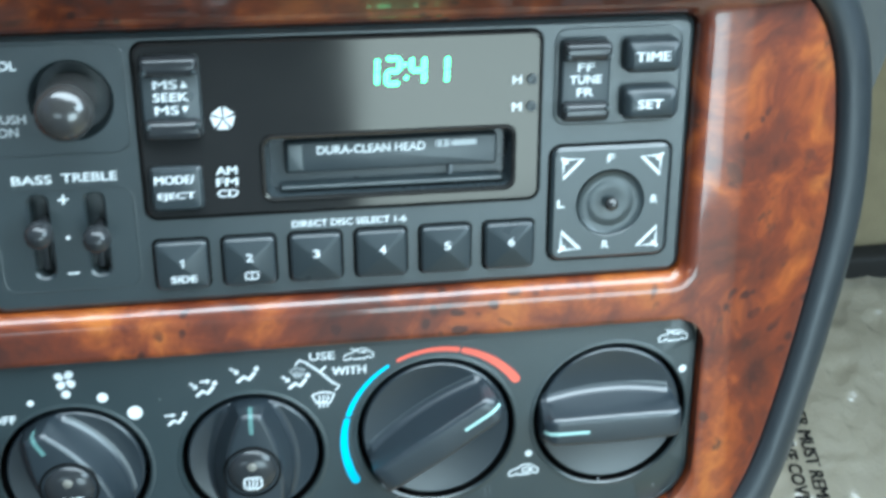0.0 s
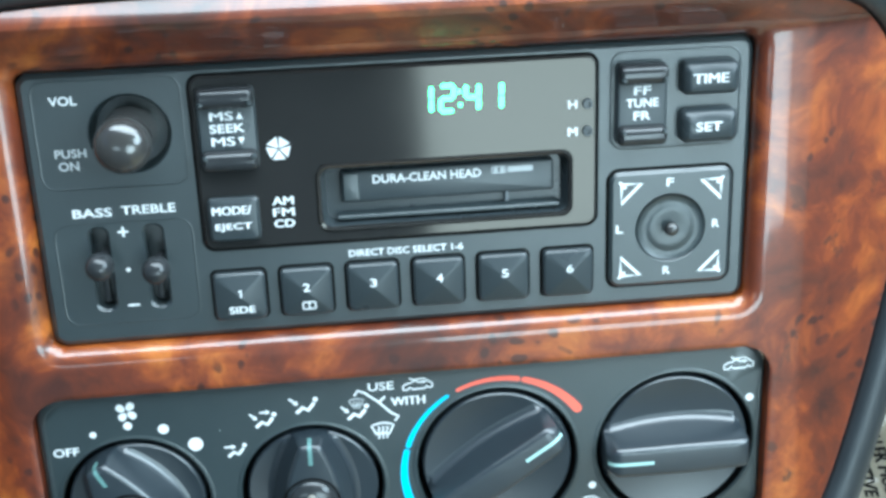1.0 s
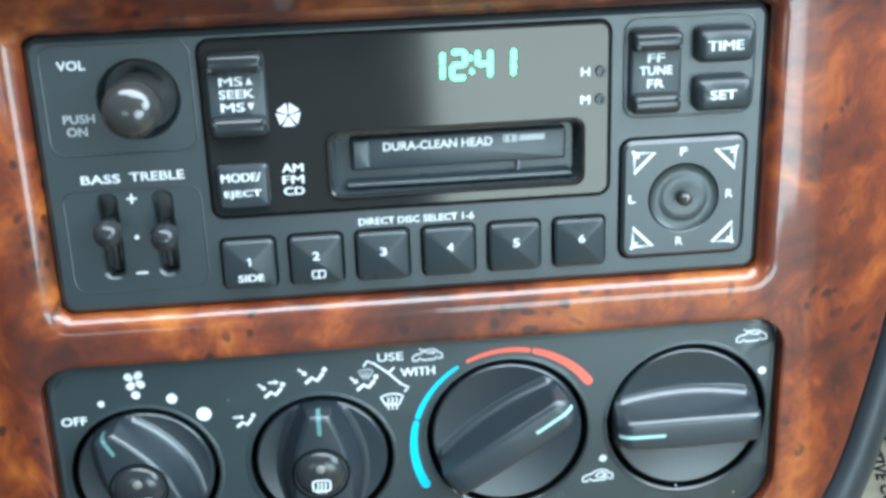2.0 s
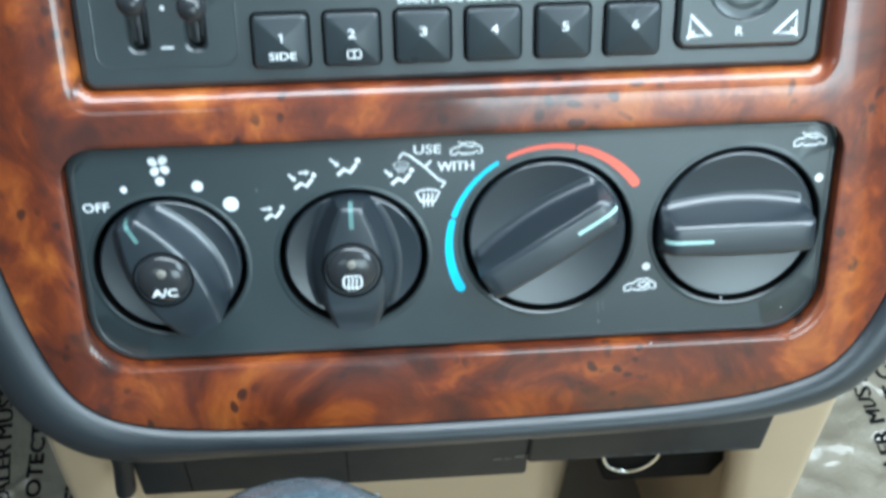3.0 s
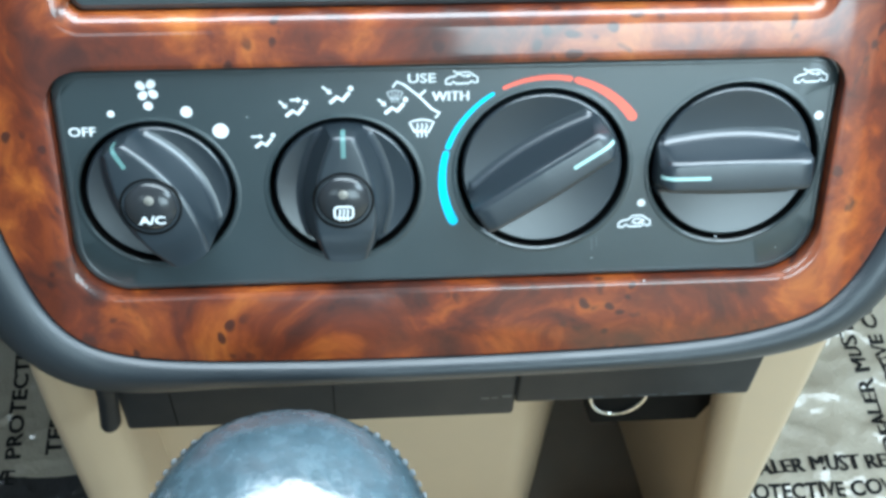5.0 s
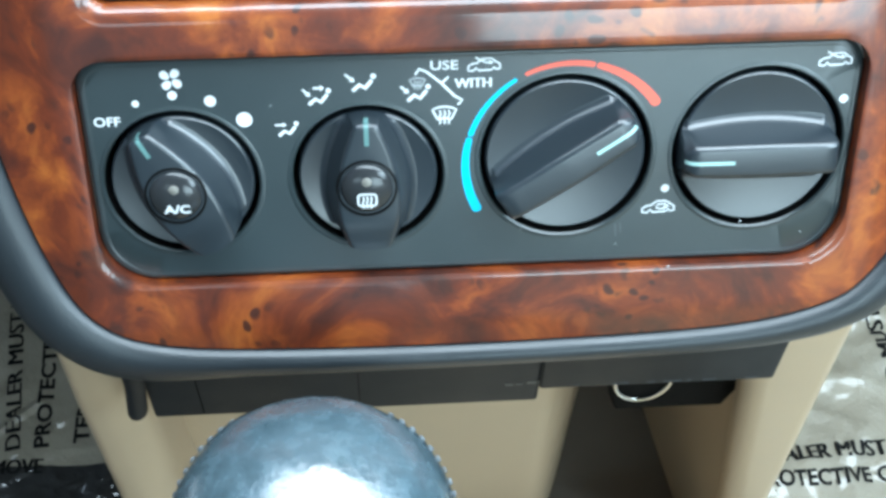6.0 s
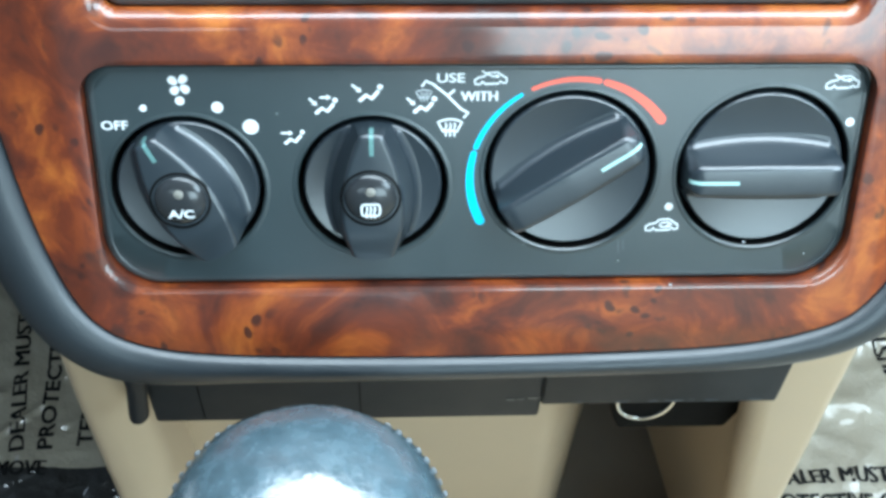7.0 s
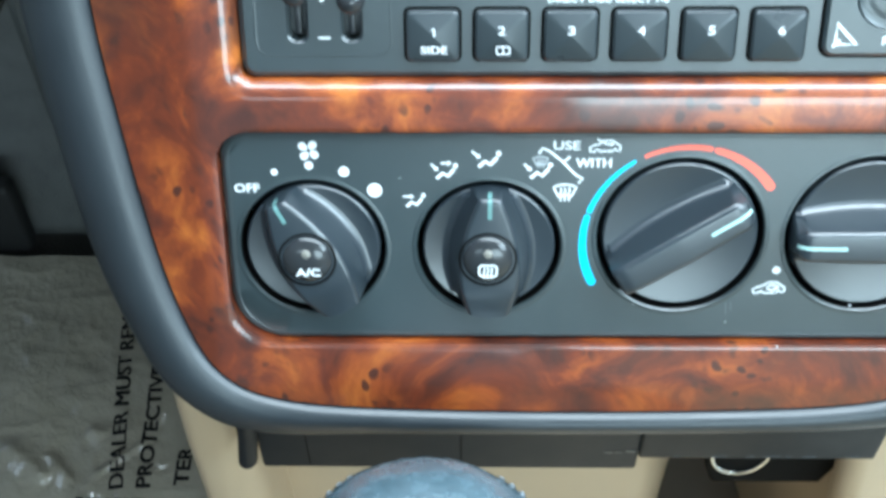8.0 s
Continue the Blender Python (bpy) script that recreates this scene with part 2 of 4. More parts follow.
    fr = N("ShaderNodeMapRange")
    fr.inputs["To Min"].default_value, fr.inputs["To Max"].default_value = 0.74, 1.24
    L(fig.outputs["Fac"], fr.inputs["Value"])
    mul = N("ShaderNodeVectorMath")
    mul.operation = "SCALE"
    L(mix.outputs["Result"], mul.inputs[0])
    L(fr.outputs["Result"], mul.inputs["Scale"])
    L(mul.outputs["Vector"], bs.inputs["Base Color"])
    bs.inputs["Roughness"].default_value = 0.42
    bs.inputs["Coat Weight"].default_value, bs.inputs["Coat Roughness"].default_value = 1.0, 0.085
    bp = N("ShaderNodeBump")
    bp.inputs["Strength"].default_value, bp.inputs["Distance"].default_value = 0.05, 0.0006
    wav = N("ShaderNodeTexNoise")
    wav.inputs["Scale"].default_value, wav.inputs["Detail"].default_value = 70.0, 2.0
    L(co.outputs["Object"], wav.inputs["Vector"])
    L(wav.outputs["Fac"], bp.inputs["Height"])
    L(bp.outputs["Normal"], bs.inputs["Coat Normal"])
    return mat


def crinkled_film(name, color):
    """Clear plastic film, creased and shiny, over carpet."""
    mat = material(name, color, 0.6, coat=1.0, coat_rough=0.05, bump=0.5, grain=420, depth=0.002, vary=0.22, scale=18)
    nt = mat.node_tree
    N, L = nt.nodes.new, nt.links.new
    co = N("ShaderNodeTexCoord")
    last = None
    for scale, deep in ((13.0, 0.020), (30.0, 0.007)):
        n = N("ShaderNodeTexNoise")
        n.inputs["Scale"].default_value, n.inputs["Detail"].default_value, n.inputs["Distortion"].default_value = scale, 1.5, 0.8
        L(co.outputs["Object"], n.inputs["Vector"])
        c = N("ShaderNodeMath")
        c.operation = "SUBTRACT"
        c.inputs[1].default_value = 0.5
        L(n.outputs["Fac"], c.inputs[0])
        r = N("ShaderNodeMath")
        r.operation = "ABSOLUTE"
        L(c.outputs[0], r.inputs[0])
        bp = N("ShaderNodeBump")
        bp.inputs["Strength"].default_value, bp.inputs["Distance"].default_value = 0.9, deep
        L(r.outputs[0], bp.inputs["Height"])
        if last:
            L(last.outputs["Normal"], bp.inputs["Normal"])
        last = bp
    L(last.outputs["Normal"], nt.nodes["Principled BSDF"].inputs["Coat Normal"])
    return mat


def glowing(name, color, strength):
    mat = bpy.data.materials.new(name)
    mat.use_nodes = True
    bs = mat.node_tree.nodes["Principled BSDF"]
    bs.inputs["Base Color"].default_value = (*[c * 0.3 for c in color], 1)
    bs.inputs["Emission Color"].default_value, bs.inputs["Emission Strength"].default_value = (*color, 1), strength
    return mat


WOOD = burl_wood()
TRIM = material("trim_plastic", (0.018, 0.023, 0.027), 0.40, spec=0.65, bump=0.25, grain=1600, depth=0.0003)
FACE = material("face_plastic", (0.020, 0.029, 0.032), 0.33, rough_vary=0.04, spec=0.95, bump=0.30, grain=2600, depth=0.0002)
CLIMATE = material("climate_plastic", (0.020, 0.031, 0.034), 0.31, rough_vary=0.04, spec=1.0, bump=0.30, grain=2600, depth=0.0002)
KNOB = material("knob_plastic", (0.017, 0.024, 0.030), 0.31, rough_vary=0.03, spec=0.95, bump=0.08, grain=1800, depth=0.0002)
KEY = material("key_plastic", (0.028, 0.036, 0.040), 0.30, bump=0.12, grain=1800, depth=0.0002)
GLOSS = material("glossy_button", (0.024, 0.026, 0.028), 0.17, bump=0.05, grain=700, depth=0.0002, rough_vary=0.06)
DOME = material("polished_button", (0.034, 0.033, 0.032), 0.15, spec=0.9, bump=0.03, grain=500, depth=0.0002, rough_vary=0.03)
# near-black that puts gap shade into the colour; also the black lighter holder
PIT = material("black_and_gap_shade", (0.003, 0.003, 0.003), 0.7, bump=0.2, spec=0.1)
LENS = material("display_lens", (0.018, 0.018, 0.018), 0.09, spec=0.48, bump=0.02, grain=120, depth=0.0002, rough_vary=0.03)
LENS.node_tree.nodes["Principled BSDF"].inputs["Specular Tint"].default_value = (1.0, 0.93, 0.83, 1)
WHITE = material("white_print", (0.70, 0.73, 0.74), 0.5, vary=0.05, grain=3000)
GREY_PRINT = material("grey_print", (0.42, 0.45, 0.46), 0.5, vary=0.05, grain=3000)
RED = material("red_print", (0.80, 0.13, 0.085), 0.5, vary=0.05, grain=3000)
BLUE = material("blue_print", (0.005, 0.50, 0.75), 0.5, vary=0.05, grain=3000)
BRIGHT_MARK = material("bright_mark", (0.36, 0.56, 0.53), 0.45, vary=0.05, grain=3000)
MARK = material("pale_green_mark", (0.11, 0.22, 0.21), 0.45, vary=0.05, grain=3000)
LED = material("grey_lamp", (0.20, 0.19, 0.165), 0.35, vary=0.1, grain=800)
GREEN = glowing("green_digits", (0.10, 1.0, 0.42), 7.0)
BEIGE = material("beige_plastic", (0.50, 0.38, 0.25), 0.42, bump=0.2, grain=1100, depth=0.0003, vary=0.06)
DRAWER = material("drawer_plastic", (0.014, 0.016, 0.018), 0.5, spec=0.25, bump=0.3, grain=1500, depth=0.0003)
CHROME = material("chrome", (0.75, 0.74, 0.70), 0.22, metal=1.0, bump=0.03, vary=0.05)
FILM = crinkled_film("film_on_pale_carpet", (0.31, 0.275, 0.215))
DARK_FILM = crinkled_film("film_on_dark_carpet", (0.012, 0.012, 0.012))
INK = material("black_ink", (0.012, 0.012, 0.012), 0.9, vary=0.1, spec=0.1)
LEATHER = material("grey_leather", (0.055, 0.090, 0.110), 0.25, spec=0.8, coat=1.0, coat_rough=0.20, bump=0.5, grain=480, depth=0.0006, vary=0.6, scale=240, rough_vary=0.2)
THREAD = material("grey_thread", (0.11, 0.125, 0.135), 0.6)
CARPET = material("dark_carpet", (0.095, 0.088, 0.080), 0.95, bump=0.8, grain=700, depth=0.003, vary=0.3)
TAN = material("beige_carpet", (0.36, 0.30, 0.19), 0.95, bump=0.8, grain=700, depth=0.003, vary=0.2)
DARK_CLOTH = material("dark_cloth", (0.055, 0.055, 0.058), 0.9, bump=0.4, grain=500)
# blue-grey chosen for what the display lens mirrors
BACK_REFLECTED = material("rear_reflected", (0.12, 0.155, 0.19), 0.9, bump=0.4, grain=500, vary=0.3, scale=5)
DASH = material("dash_plastic", (0.085, 0.092, 0.092), 0.6, bump=0.3, grain=900, depth=0.0004)
# bright reflector tone for unseen walls mirrored in the lacquer
PALE_REFLECTOR = material("pale_reflector", (0.56, 0.53, 0.48), 0.9, bump=0.4, grain=500, vary=0.2, scale=5)
# dark brown in place of shade on the recess floor
SHADE_FLOOR = material("shade_brown", (0.17, 0.142, 0.115), 0.8, bump=0.4, grain=700)
LINER = material("cabin_liner", (0.34, 0.35, 0.35), 0.9, bump=0.4, grain=500)
FELT = material("grey_felt", (0.15, 0.155, 0.15), 0.95, bump=0.8, grain=700, depth=0.002, vary=0.3)
RUBBER = material("pedal_rubber", (0.014, 0.014, 0.014), 0.7, bump=0.4)

# ---- cabin shell: floor, sides and roof with window openings ----
def box(x0, x1, y0, y1, z0, z1, bm=None, bevel=0.0):
    bm = bm or bmesh.new()
    made = bmesh.ops.create_cube(bm, size=1.0, matrix=Matrix.Translation(((x0 + x1) / 2, (y0 + y1) / 2, (z0 + z1) / 2)) @ Matrix.Diagonal((x1 - x0, y1 - y0, z1 - z0, 1)))
    if bevel:
        vs = set(made["verts"])
        bmesh.ops.bevel(bm, geom=[e for e in bm.edges if e.verts[0] in vs and e.verts[1] in vs], offset=bevel, segments=3, profile=0.5, affect="EDGES")
    return bm


def shell(name, boxes, mat, label, bevel=0.0):
    bm = bmesh.new()
    for b in boxes:
        box(*b, bm=bm, bevel=bevel)
    return solo(name, bm, mat, Matrix.Identity(4), label, "car interior", kind="structure")


shell("floor", [(-780, 780, -1400, 700, -60, -8)], CARPET, "dark carpeted floor pan of the car")
shell("wall_left", [(-790, -750, -660, 130, -8, 760), (-790, -750, 590, 800, -8, 760), (-790, -750, 130, 590, 540, 760), (-790, -750, 130, 590, -8, 110), (-790, -750, -1400, -900, 760, 1180)], DARK_CLOTH, "dark door side with a window and a door opening")
# unseen walls; their pale, dark and blue-grey tones shape reflections in wood and lens
shell("wall_back_low", [(150, 750, -1400, -1360, -8, 570)], PALE_REFLECTOR, "unseen pale lower rear wall, added as a reflector")
shell("wall_right", [(750, 790, -620, 800, -8, 760)], DARK_CLOTH, "unseen door side under a window opening, dark to dim the wood's reflection")
shell("wall_right_rear", [(750, 790, -1400, -620, -8, 760), (750, 790, -1400, -900, 760, 1180)], PALE_REFLECTOR, "unseen pale rear side, added to mirror as a stripe in the wood")
shell("wall_back", [(-750, 150, -1400, -1360, -8, 570), (-750, 750, -1400, -1360, 1010, 1180), (-230, 110, -1400, -1360, 570, 1010), (-700, -230, -1400, -1360, 570, 790), (-750, -700, -1400, -1360, 570, 1010), (730, 750, -1400, -1360, 570, 1010)], BACK_REFLECTED, "unseen rear wall with two window openings, blue-grey for the lens's reflection")
shell("wall_left_rear", [(-790, -750, -1400, -660, -8, 760)], DARK_CLOTH, "unseen rear side, dark to dim reflections on the left")
shell("ceiling", [(-790, 790, -1400, -330, 1180, 1215)], LINER, "beige cloth headliner of the car")
bm = bmesh.new()
loft([[(x, y, z) for y, z in ((322, -8), (334, 20), (352, 70), (376, 150), (420, 330), (450, 330), (450, -8))] for x in (-750, -150)], bm)
solo("toe_board", bm, FELT, Matrix.Identity(4), "grey felt-covered toe board of the footwell", "car interior", kind="structure", smooth=60)
shell("wall_front", [(-750, 750, 660, 700, -8, 700)], CARPET, "dark carpeted firewall behind the footwells")
shell("dashboard", [(-750, 750, 75, 700, 575, 720), (-750, -215, -10, 420, 340, 580), (185, 750, 130, 420, 440, 580), (-185, 185, 70, 300, 330, 580)], DASH, "dark grey moulded dashboard body", bevel=14)
window_light("right_window", (0.73, -0.42, 0.95), (0.0, 0.0, 0.42), 0.7, 0.36, 10.0, (0.70, 0.89, 1.0))
window_light("left_door_opening", (-0.73, 0.36, 0.32), (0.0, 0.20, 0.10), 0.4, 0.36, 0.85)
window_light("windscreen", (0.16, -0.02, 1.15), (0.0, -0.30, 0.1), 1.28, 0.70, 34.0, (0.78, 0.91, 1.0))
window_light("rear_right_window", (0.42, -1.35, 0.79), (0.2, 0.0, 0.45), 0.60, 0.42, 7.5, (0.74, 0.93, 1.0))
window_light("rear_left_window", (-0.465, -1.35, 0.91), (-0.2, 0.0, 0.45), 0.44, 0.22, 1.0, (0.74, 0.93, 1.0))

# ---- burl wood fascia ----
FASCIA = [(-60, 88), (0, 88), (60, 86), (97, 82), (119.5, 75.5), (131.5, 61), (136.5, 38), (137, 10), (132, -20), (126, -46), (119.5, -67), (110.5, -82), (96, -92),
          (66, -98.2), (0, -100.3), (-61, -99.2), (-89, -95.8), (-103.4, -87.8), (-112.3, -73.4), (-120, -46.7), (-127, -4), (-129.5, 20), (-130, 45), (-126, 62.5), (-116.5, 78), (-95, 86)]
# the line that the padded frame's outer side follows: wider at the lower corners
RIM = [(-60, 88), (0, 88), (60, 86), (96, 81.5), (118, 75), (130.5, 60.5), (136, 38), (137, 10), (132, -20), (126, -46), (120, -68), (112, -83), (96.5, -91.5),
       (66, -95.5), (0, -97.0), (-58, -97.2), (-92, -97.4), (-107.5, -90), (-116.5, -75), (-125.5, -48), (-133, -4), (-135.5, 20), (-136, 45), (-131, 64), (-119, 79), (-95, 86)]


def rounded(points, n=8):
    """A smooth closed curve through points."""
    out, k = [], len(points)
    for i in range(k):
        p0, p1, p2, p3 = (Vector(points[(i + j) % k]) for j in (-1, 0, 1, 2))
        for s in range(n):
            t = s / n
            out.append(0.5 * ((2 * p1) + (p2 - p0) * t + (2 * p0 - 5 * p1 + 4 * p2 - p3) * t * t + (3 * p1 - p0 - 3 * p2 + p3) * t ** 3))
    return [(p.x, p.y) for p in out]


def box_distance(x, z, w, h, r, cx, cz):
    """How far a point lies outside a rounded rectangle."""
    qx, qz = abs(x - cx) - w / 2 + r, abs(z - cz) - h / 2 + r
    return math.hypot(max(qx, 0), max(qz, 0)) + min(max(qx, qz), 0) - r


def soft(v, k):
    """A smooth ramp from 0, of slope 1."""
    return 0.5 * (v + math.sqrt(v * v + k * k))


RADIO_W, RADIO_H, RADIO_Z = 184.0, 72.0, 35.0
CLIM_W, CLIM_H, CLIM_Z, CLIM_R = 199.5, 63.0, -46.0, 15.0


def relief(x, z):
    """The fascia's depth: proud middle, flanks that fall back, a lip that juts out over the radio, rolled opening edges."""
    y = -3.2 + 0.30 * soft(abs(x) - 105.0, 3.0)
    y += 0.16 * soft(-92.0 - z, 4.0)
    y -= 1.15 * soft(z - 73.5, 1.2)
    y += 1.8 * soft(z - 83.0, 1.2)
    if z < 72.5:
        d = box_distance(x, z, RADIO_W, RADIO_H, 3.0, 0, RADIO_Z)
        if d < 5.0:
            y += 3.4 * (1 - math.sqrt(max(0.0, 1 - ((5.0 - max(d, 0)) / 5.0) ** 2)))
    d = box_distance(x, z, CLIM_W, CLIM_H, 11.0, 0, CLIM_Z)
    if d < 1.0:
        y += 0.7 * (1 - math.sqrt(max(0.0, 1 - ((1.0 - max(d, 0)) / 1.0) ** 2)))
    return y


def cut(ob, cutters):
    """Cuts with prisms, for good."""
    for c, op in cutters:
        md = ob.modifiers.new("cut", "BOOLEAN")
        md.object, md.operation, md.solver = c, op, "EXACT"
    me = bpy.data.meshes.new_from_object(ob.evaluated_get(bpy.context.evaluated_depsgraph_get()))
    ob.modifiers.clear()
    old = ob.data
    ob.data = me
    bpy.data.meshes.remove(old)
    for c, _ in cutters:
        bpy.data.objects.remove(c)


def raw(bm):
    bmesh.ops.recalc_face_normals(bm, faces=bm.faces)
    me = bpy.data.meshes.new("raw")
    bm.to_mesh(me)
    bm.free()
    return new("raw", me)


def fascia_mesh():
    x0, x1, z0, z1, step = -140.0, 146.0, -110.0, 92.0, 1.0
    nx, nz = int((x1 - x0) / step), int((z1 - z0) / step)
    bm = bmesh.new()
    front = [[bm.verts.new((x0 + i * step, relief(x0 + i * step, z0 + j * step), z0 + j * step)) for i in range(nx + 1)] for j in range(nz + 1)]
    back = [[bm.verts.new((x0 + i * step, relief(x0 + i * step, z0 + j * step) + 5.0, z0 + j * step)) for i in range(nx + 1)] for j in range(nz + 1)]
    for g in (front, back):
        for j in range(nz):
            for i in range(nx):
                bm.faces.new((g[j][i], g[j][i + 1], g[j + 1][i + 1], g[j + 1][i]))
    for a, b in ((front[0], back[0]), (front[nz], back[nz]), ([r[0] for r in front], [r[0] for r in back]), ([r[nx] for r in front], [r[nx] for r in back])):
        for i in range(len(a) - 1):
            bm.faces.new((a[i], a[i + 1], b[i + 1], b[i]))
    ob = raw(bm)
    outer = raw(loft([(rounded(FASCIA), -60.0), (rounded(FASCIA), 60.0)]))
    radio_hole = raw(loft([(rrect(RADIO_W, RADIO_H, 3.0, 6, 0, RADIO_Z), -60.0), (rrect(RADIO_W, RADIO_H, 3.0, 6, 0, RADIO_Z), 60.0)]))
    clim = rrect(CLIM_W, CLIM_H, (8.0, 8.0, CLIM_R, CLIM_R), 8, 0, CLIM_Z)
    clim_hole = raw(loft([(clim, -60.0), (clim, 60.0)]))
    cut(ob, [(outer, "INTERSECT"), (radio_hole, "DIFFERENCE"), (clim_hole, "DIFFERENCE")])
    out = bmesh.new()
    out.from_mesh(ob.data)
    bpy.data.objects.remove(ob)
    return out


fascia = thing("centre_fascia", at_panel(), "glossy burl walnut centre fascia in a dark grey frame", "dashboard trim")
part("wood_panel", fascia_mesh(), WOOD, fascia, "glossy reddish-brown burl wood panel", smooth=30)


def frame_mesh():
    """The padded frame swept round the fascia's outline."""
    ring, outer = rounded(FASCIA), rounded(RIM)
    n = len(ring)
    prof = [(0.5, 6.0), (0.5, 0.8), (1.3, -0.9), (3.2, -2.2), (6.0, -2.4), (9.0, -1.2), (12.0, 1.6), (14.5, 6.0), (16.2, 12.0), (17.0, 20.0), (17.0, 34.0)]
    rows = []
    for i, (x, z) in enumerate(ring):
        a, b = ring[i - 1], ring[(i + 1) % n]
        d = Vector((b[0] - a[0], b[1] - a[1])).normalized()
        nx, nz = -d.y, d.x
        if nx * x + nz * (z + 8) < 0:
            nx, nz = -nx, -nz
        y0 = relief(x, z)
        dx, dz = outer[i][0] - x, outer[i][1] - z
        rows.append([(x + nx * o + dx * min(o / 13, 1) ** 1.3, y0 + y, z + nz * o + dz * min(o / 13, 1) ** 1.3) for o, y in prof])
    bm = bmesh.new()
    vs = [[bm.verts.new(p) for p in r] for r in rows]
    for i in range(n):
        for k in range(len(prof) - 1):
            bm.faces.new((vs[i][k], vs[(i + 1) % n][k], vs[(i + 1) % n][k + 1], vs[i][k + 1]))
    return bm


part("surround_frame", frame_mesh(), TRIM, fascia, "dark blue-grey padded plastic frame", smooth=60)

# ---- radio ----
radio = thing("car_radio", at_panel(), "black car radio with cassette slot, six preset keys and green clock", "car radio")
VOLUME, SLOTS = (-65.8, 54.6), (-76.8, -63.2)
PAD = (70.5, 21.1)
TAPE = dict(w=64.4, h=16.4, cx=11.5, cz=35.1)


def radio_plate():
    outer = lambda i: rrect(RADIO_W - 1.0 - 2 * i, RADIO_H - 1.0 - 2 * i, max(3.6 - i, 0.4), 6, 0, RADIO_Z)
    holes = [lambda g: disc(9.6 + g, 48, *VOLUME)]
    holes += [lambda g, x=x: rrect(4.6 + 2 * g, 22.0 + 2 * g, 2.2, 5, x, 19.8) for x in SLOTS]
    holes += [lambda g: rrect(TAPE["w"] - 1 + 2 * g, TAPE["h"] - 1 + 2 * g, 2.5, 5, TAPE["cx"], TAPE["cz"])]
    holes += [lambda g: disc(10.2 + g, 48, *PAD)]
    return holed(outer, holes, 0.0, 16.0, 1.4, 0.5)


part("face_plate", radio_plate(), FACE, radio, "matt black face plate")
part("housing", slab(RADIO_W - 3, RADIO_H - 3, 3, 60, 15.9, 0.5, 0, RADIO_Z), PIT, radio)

# raised outlines that group the controls
for w, h, cx, cz in ((36.4, 28.0, -70.5, 54.9), (34.8, 28.0, -70.4, 18.6), (34.4, 26.0, 71.2, 55.5)):
    bm = bmesh.new()
    ring = rrect(w, h, 4.0, 6, cx, cz)
    inner = rrect(w - 1.6, h - 1.6, 3.2, 6, cx, cz)
    mid = rrect(w - 0.8, h - 0.8, 3.6, 6, cx, cz)
    loft([(ring, 0.05), (mid, -0.10), (inner, 0.05)], bm, False, False)
    part("raised_border", bm, FACE, radio)

# display lens with the opening for the tape
lens_outer = lambda i: rrect(101.4 - 2 * i, 44.8 - 2 * i, max(3.0 - i, 0.4), 6, 0.1, 45.6)
tape_hole = lambda g: rrect(TAPE["w"] + 2 * g, TAPE["h"] + 2 * g, 3.0, 5, TAPE["cx"], TAPE["cz"])
lens = part("display_lens", holed(lens_outer, [tape_hole], -0.9, 0.0, 0.7, 0.8), LENS, radio, "glossy black display window with clock")
rim = bmesh.new()
loft([(rrect(102.6, 46.0, 3.4, 6, 0.1, 45.6), 0.02), (rrect(101.9, 45.3, 3.2, 6, 0.1, 45.6), -0.5), (rrect(101.2, 44.6, 3.0, 6, 0.1, 45.6), 0.02)], rim, False, False)
part("lens_border", rim, PIT, radio)

# tape opening: rounded lip, dark box, spring flap
lip = bmesh.new()
loft([(rrect(TAPE["w"] + 1.4, TAPE["h"] + 1.4, 3.4, 6, TAPE["cx"], TAPE["cz"]), -0.9), (rrect(TAPE["w"] + 0.6, TAPE["h"] + 0.6, 3.1, 6, TAPE["cx"], TAPE["cz"]), -1.5),
      (rrect(TAPE["w"] - 0.6, TAPE["h"] - 0.6, 2.6, 6, TAPE["cx"], TAPE["cz"]), -1.2), (rrect(TAPE["w"] - 1.0, TAPE["h"] - 1.0, 2.4, 6, TAPE["cx"], TAPE["cz"]), -0.6)], lip, False, False)
part("tape_surround", lip, LENS, radio)
sides = bmesh.new()
loft([(rrect(TAPE["w"] - 1.0 - 0.5 * k, TAPE["h"] - 1.0 - 0.25 * k, 2.4, 6, TAPE["cx"], TAPE["cz"]), -0.6 + k) for k in (0, 2, 4.6)], sides, False, True)
part("tape_box", sides, KEY, radio)
flap = part("tape_flap", slab(55.2, 8.4, 0.8, 5.0, 1.8, 0.7, 12.4, 36.9), KEY, radio, "dark grey cassette flap")
part("flap_tab", slab(4.2, 7.4, 0.5, 2.2, 1.2, 0.4, -12.6, 36.9), FACE, flap)
part("tape_floor", slab(58.0, 1.2, 0.4, 5.0, 0.8, 0.4, 12.4, 29.0), FACE, radio)
part("tape_spring", slab(0.7, 3.0, 0.3, 3.0, 1.8, 0.2, 27.6, 31.6), THREAD, radio)
lettering("flap_label", "DURA-CLEAN HEAD", 7.0, 38.6, 28.0, 2.3, WHITE, flap, y=1.8)
bm = bmesh.new()
ribbon(rrect(3.6, 1.6, 0.3, 2, 25.6, 39.0), 0.3, 1.8, 0.14, bm, closed=True)
blob(rrect(1.1, 1.3, 0.3, 2, 24.8, 39.0), 1.8, 0.16, bm)
blob(rrect(1.1, 1.3, 0.3, 2, 26.5, 39.0), 1.8, 0.16, bm)
blob(rrect(6.6, 1.5, 0.2, 2, 31.2, 39.0), 1.8, 0.14, bm)
part("flap_mark", bm, GREY_PRINT, flap)

# clock: seven-segment strokes
CELLS = {"1": "bc", "2": "abged", "4": "fgbc"}


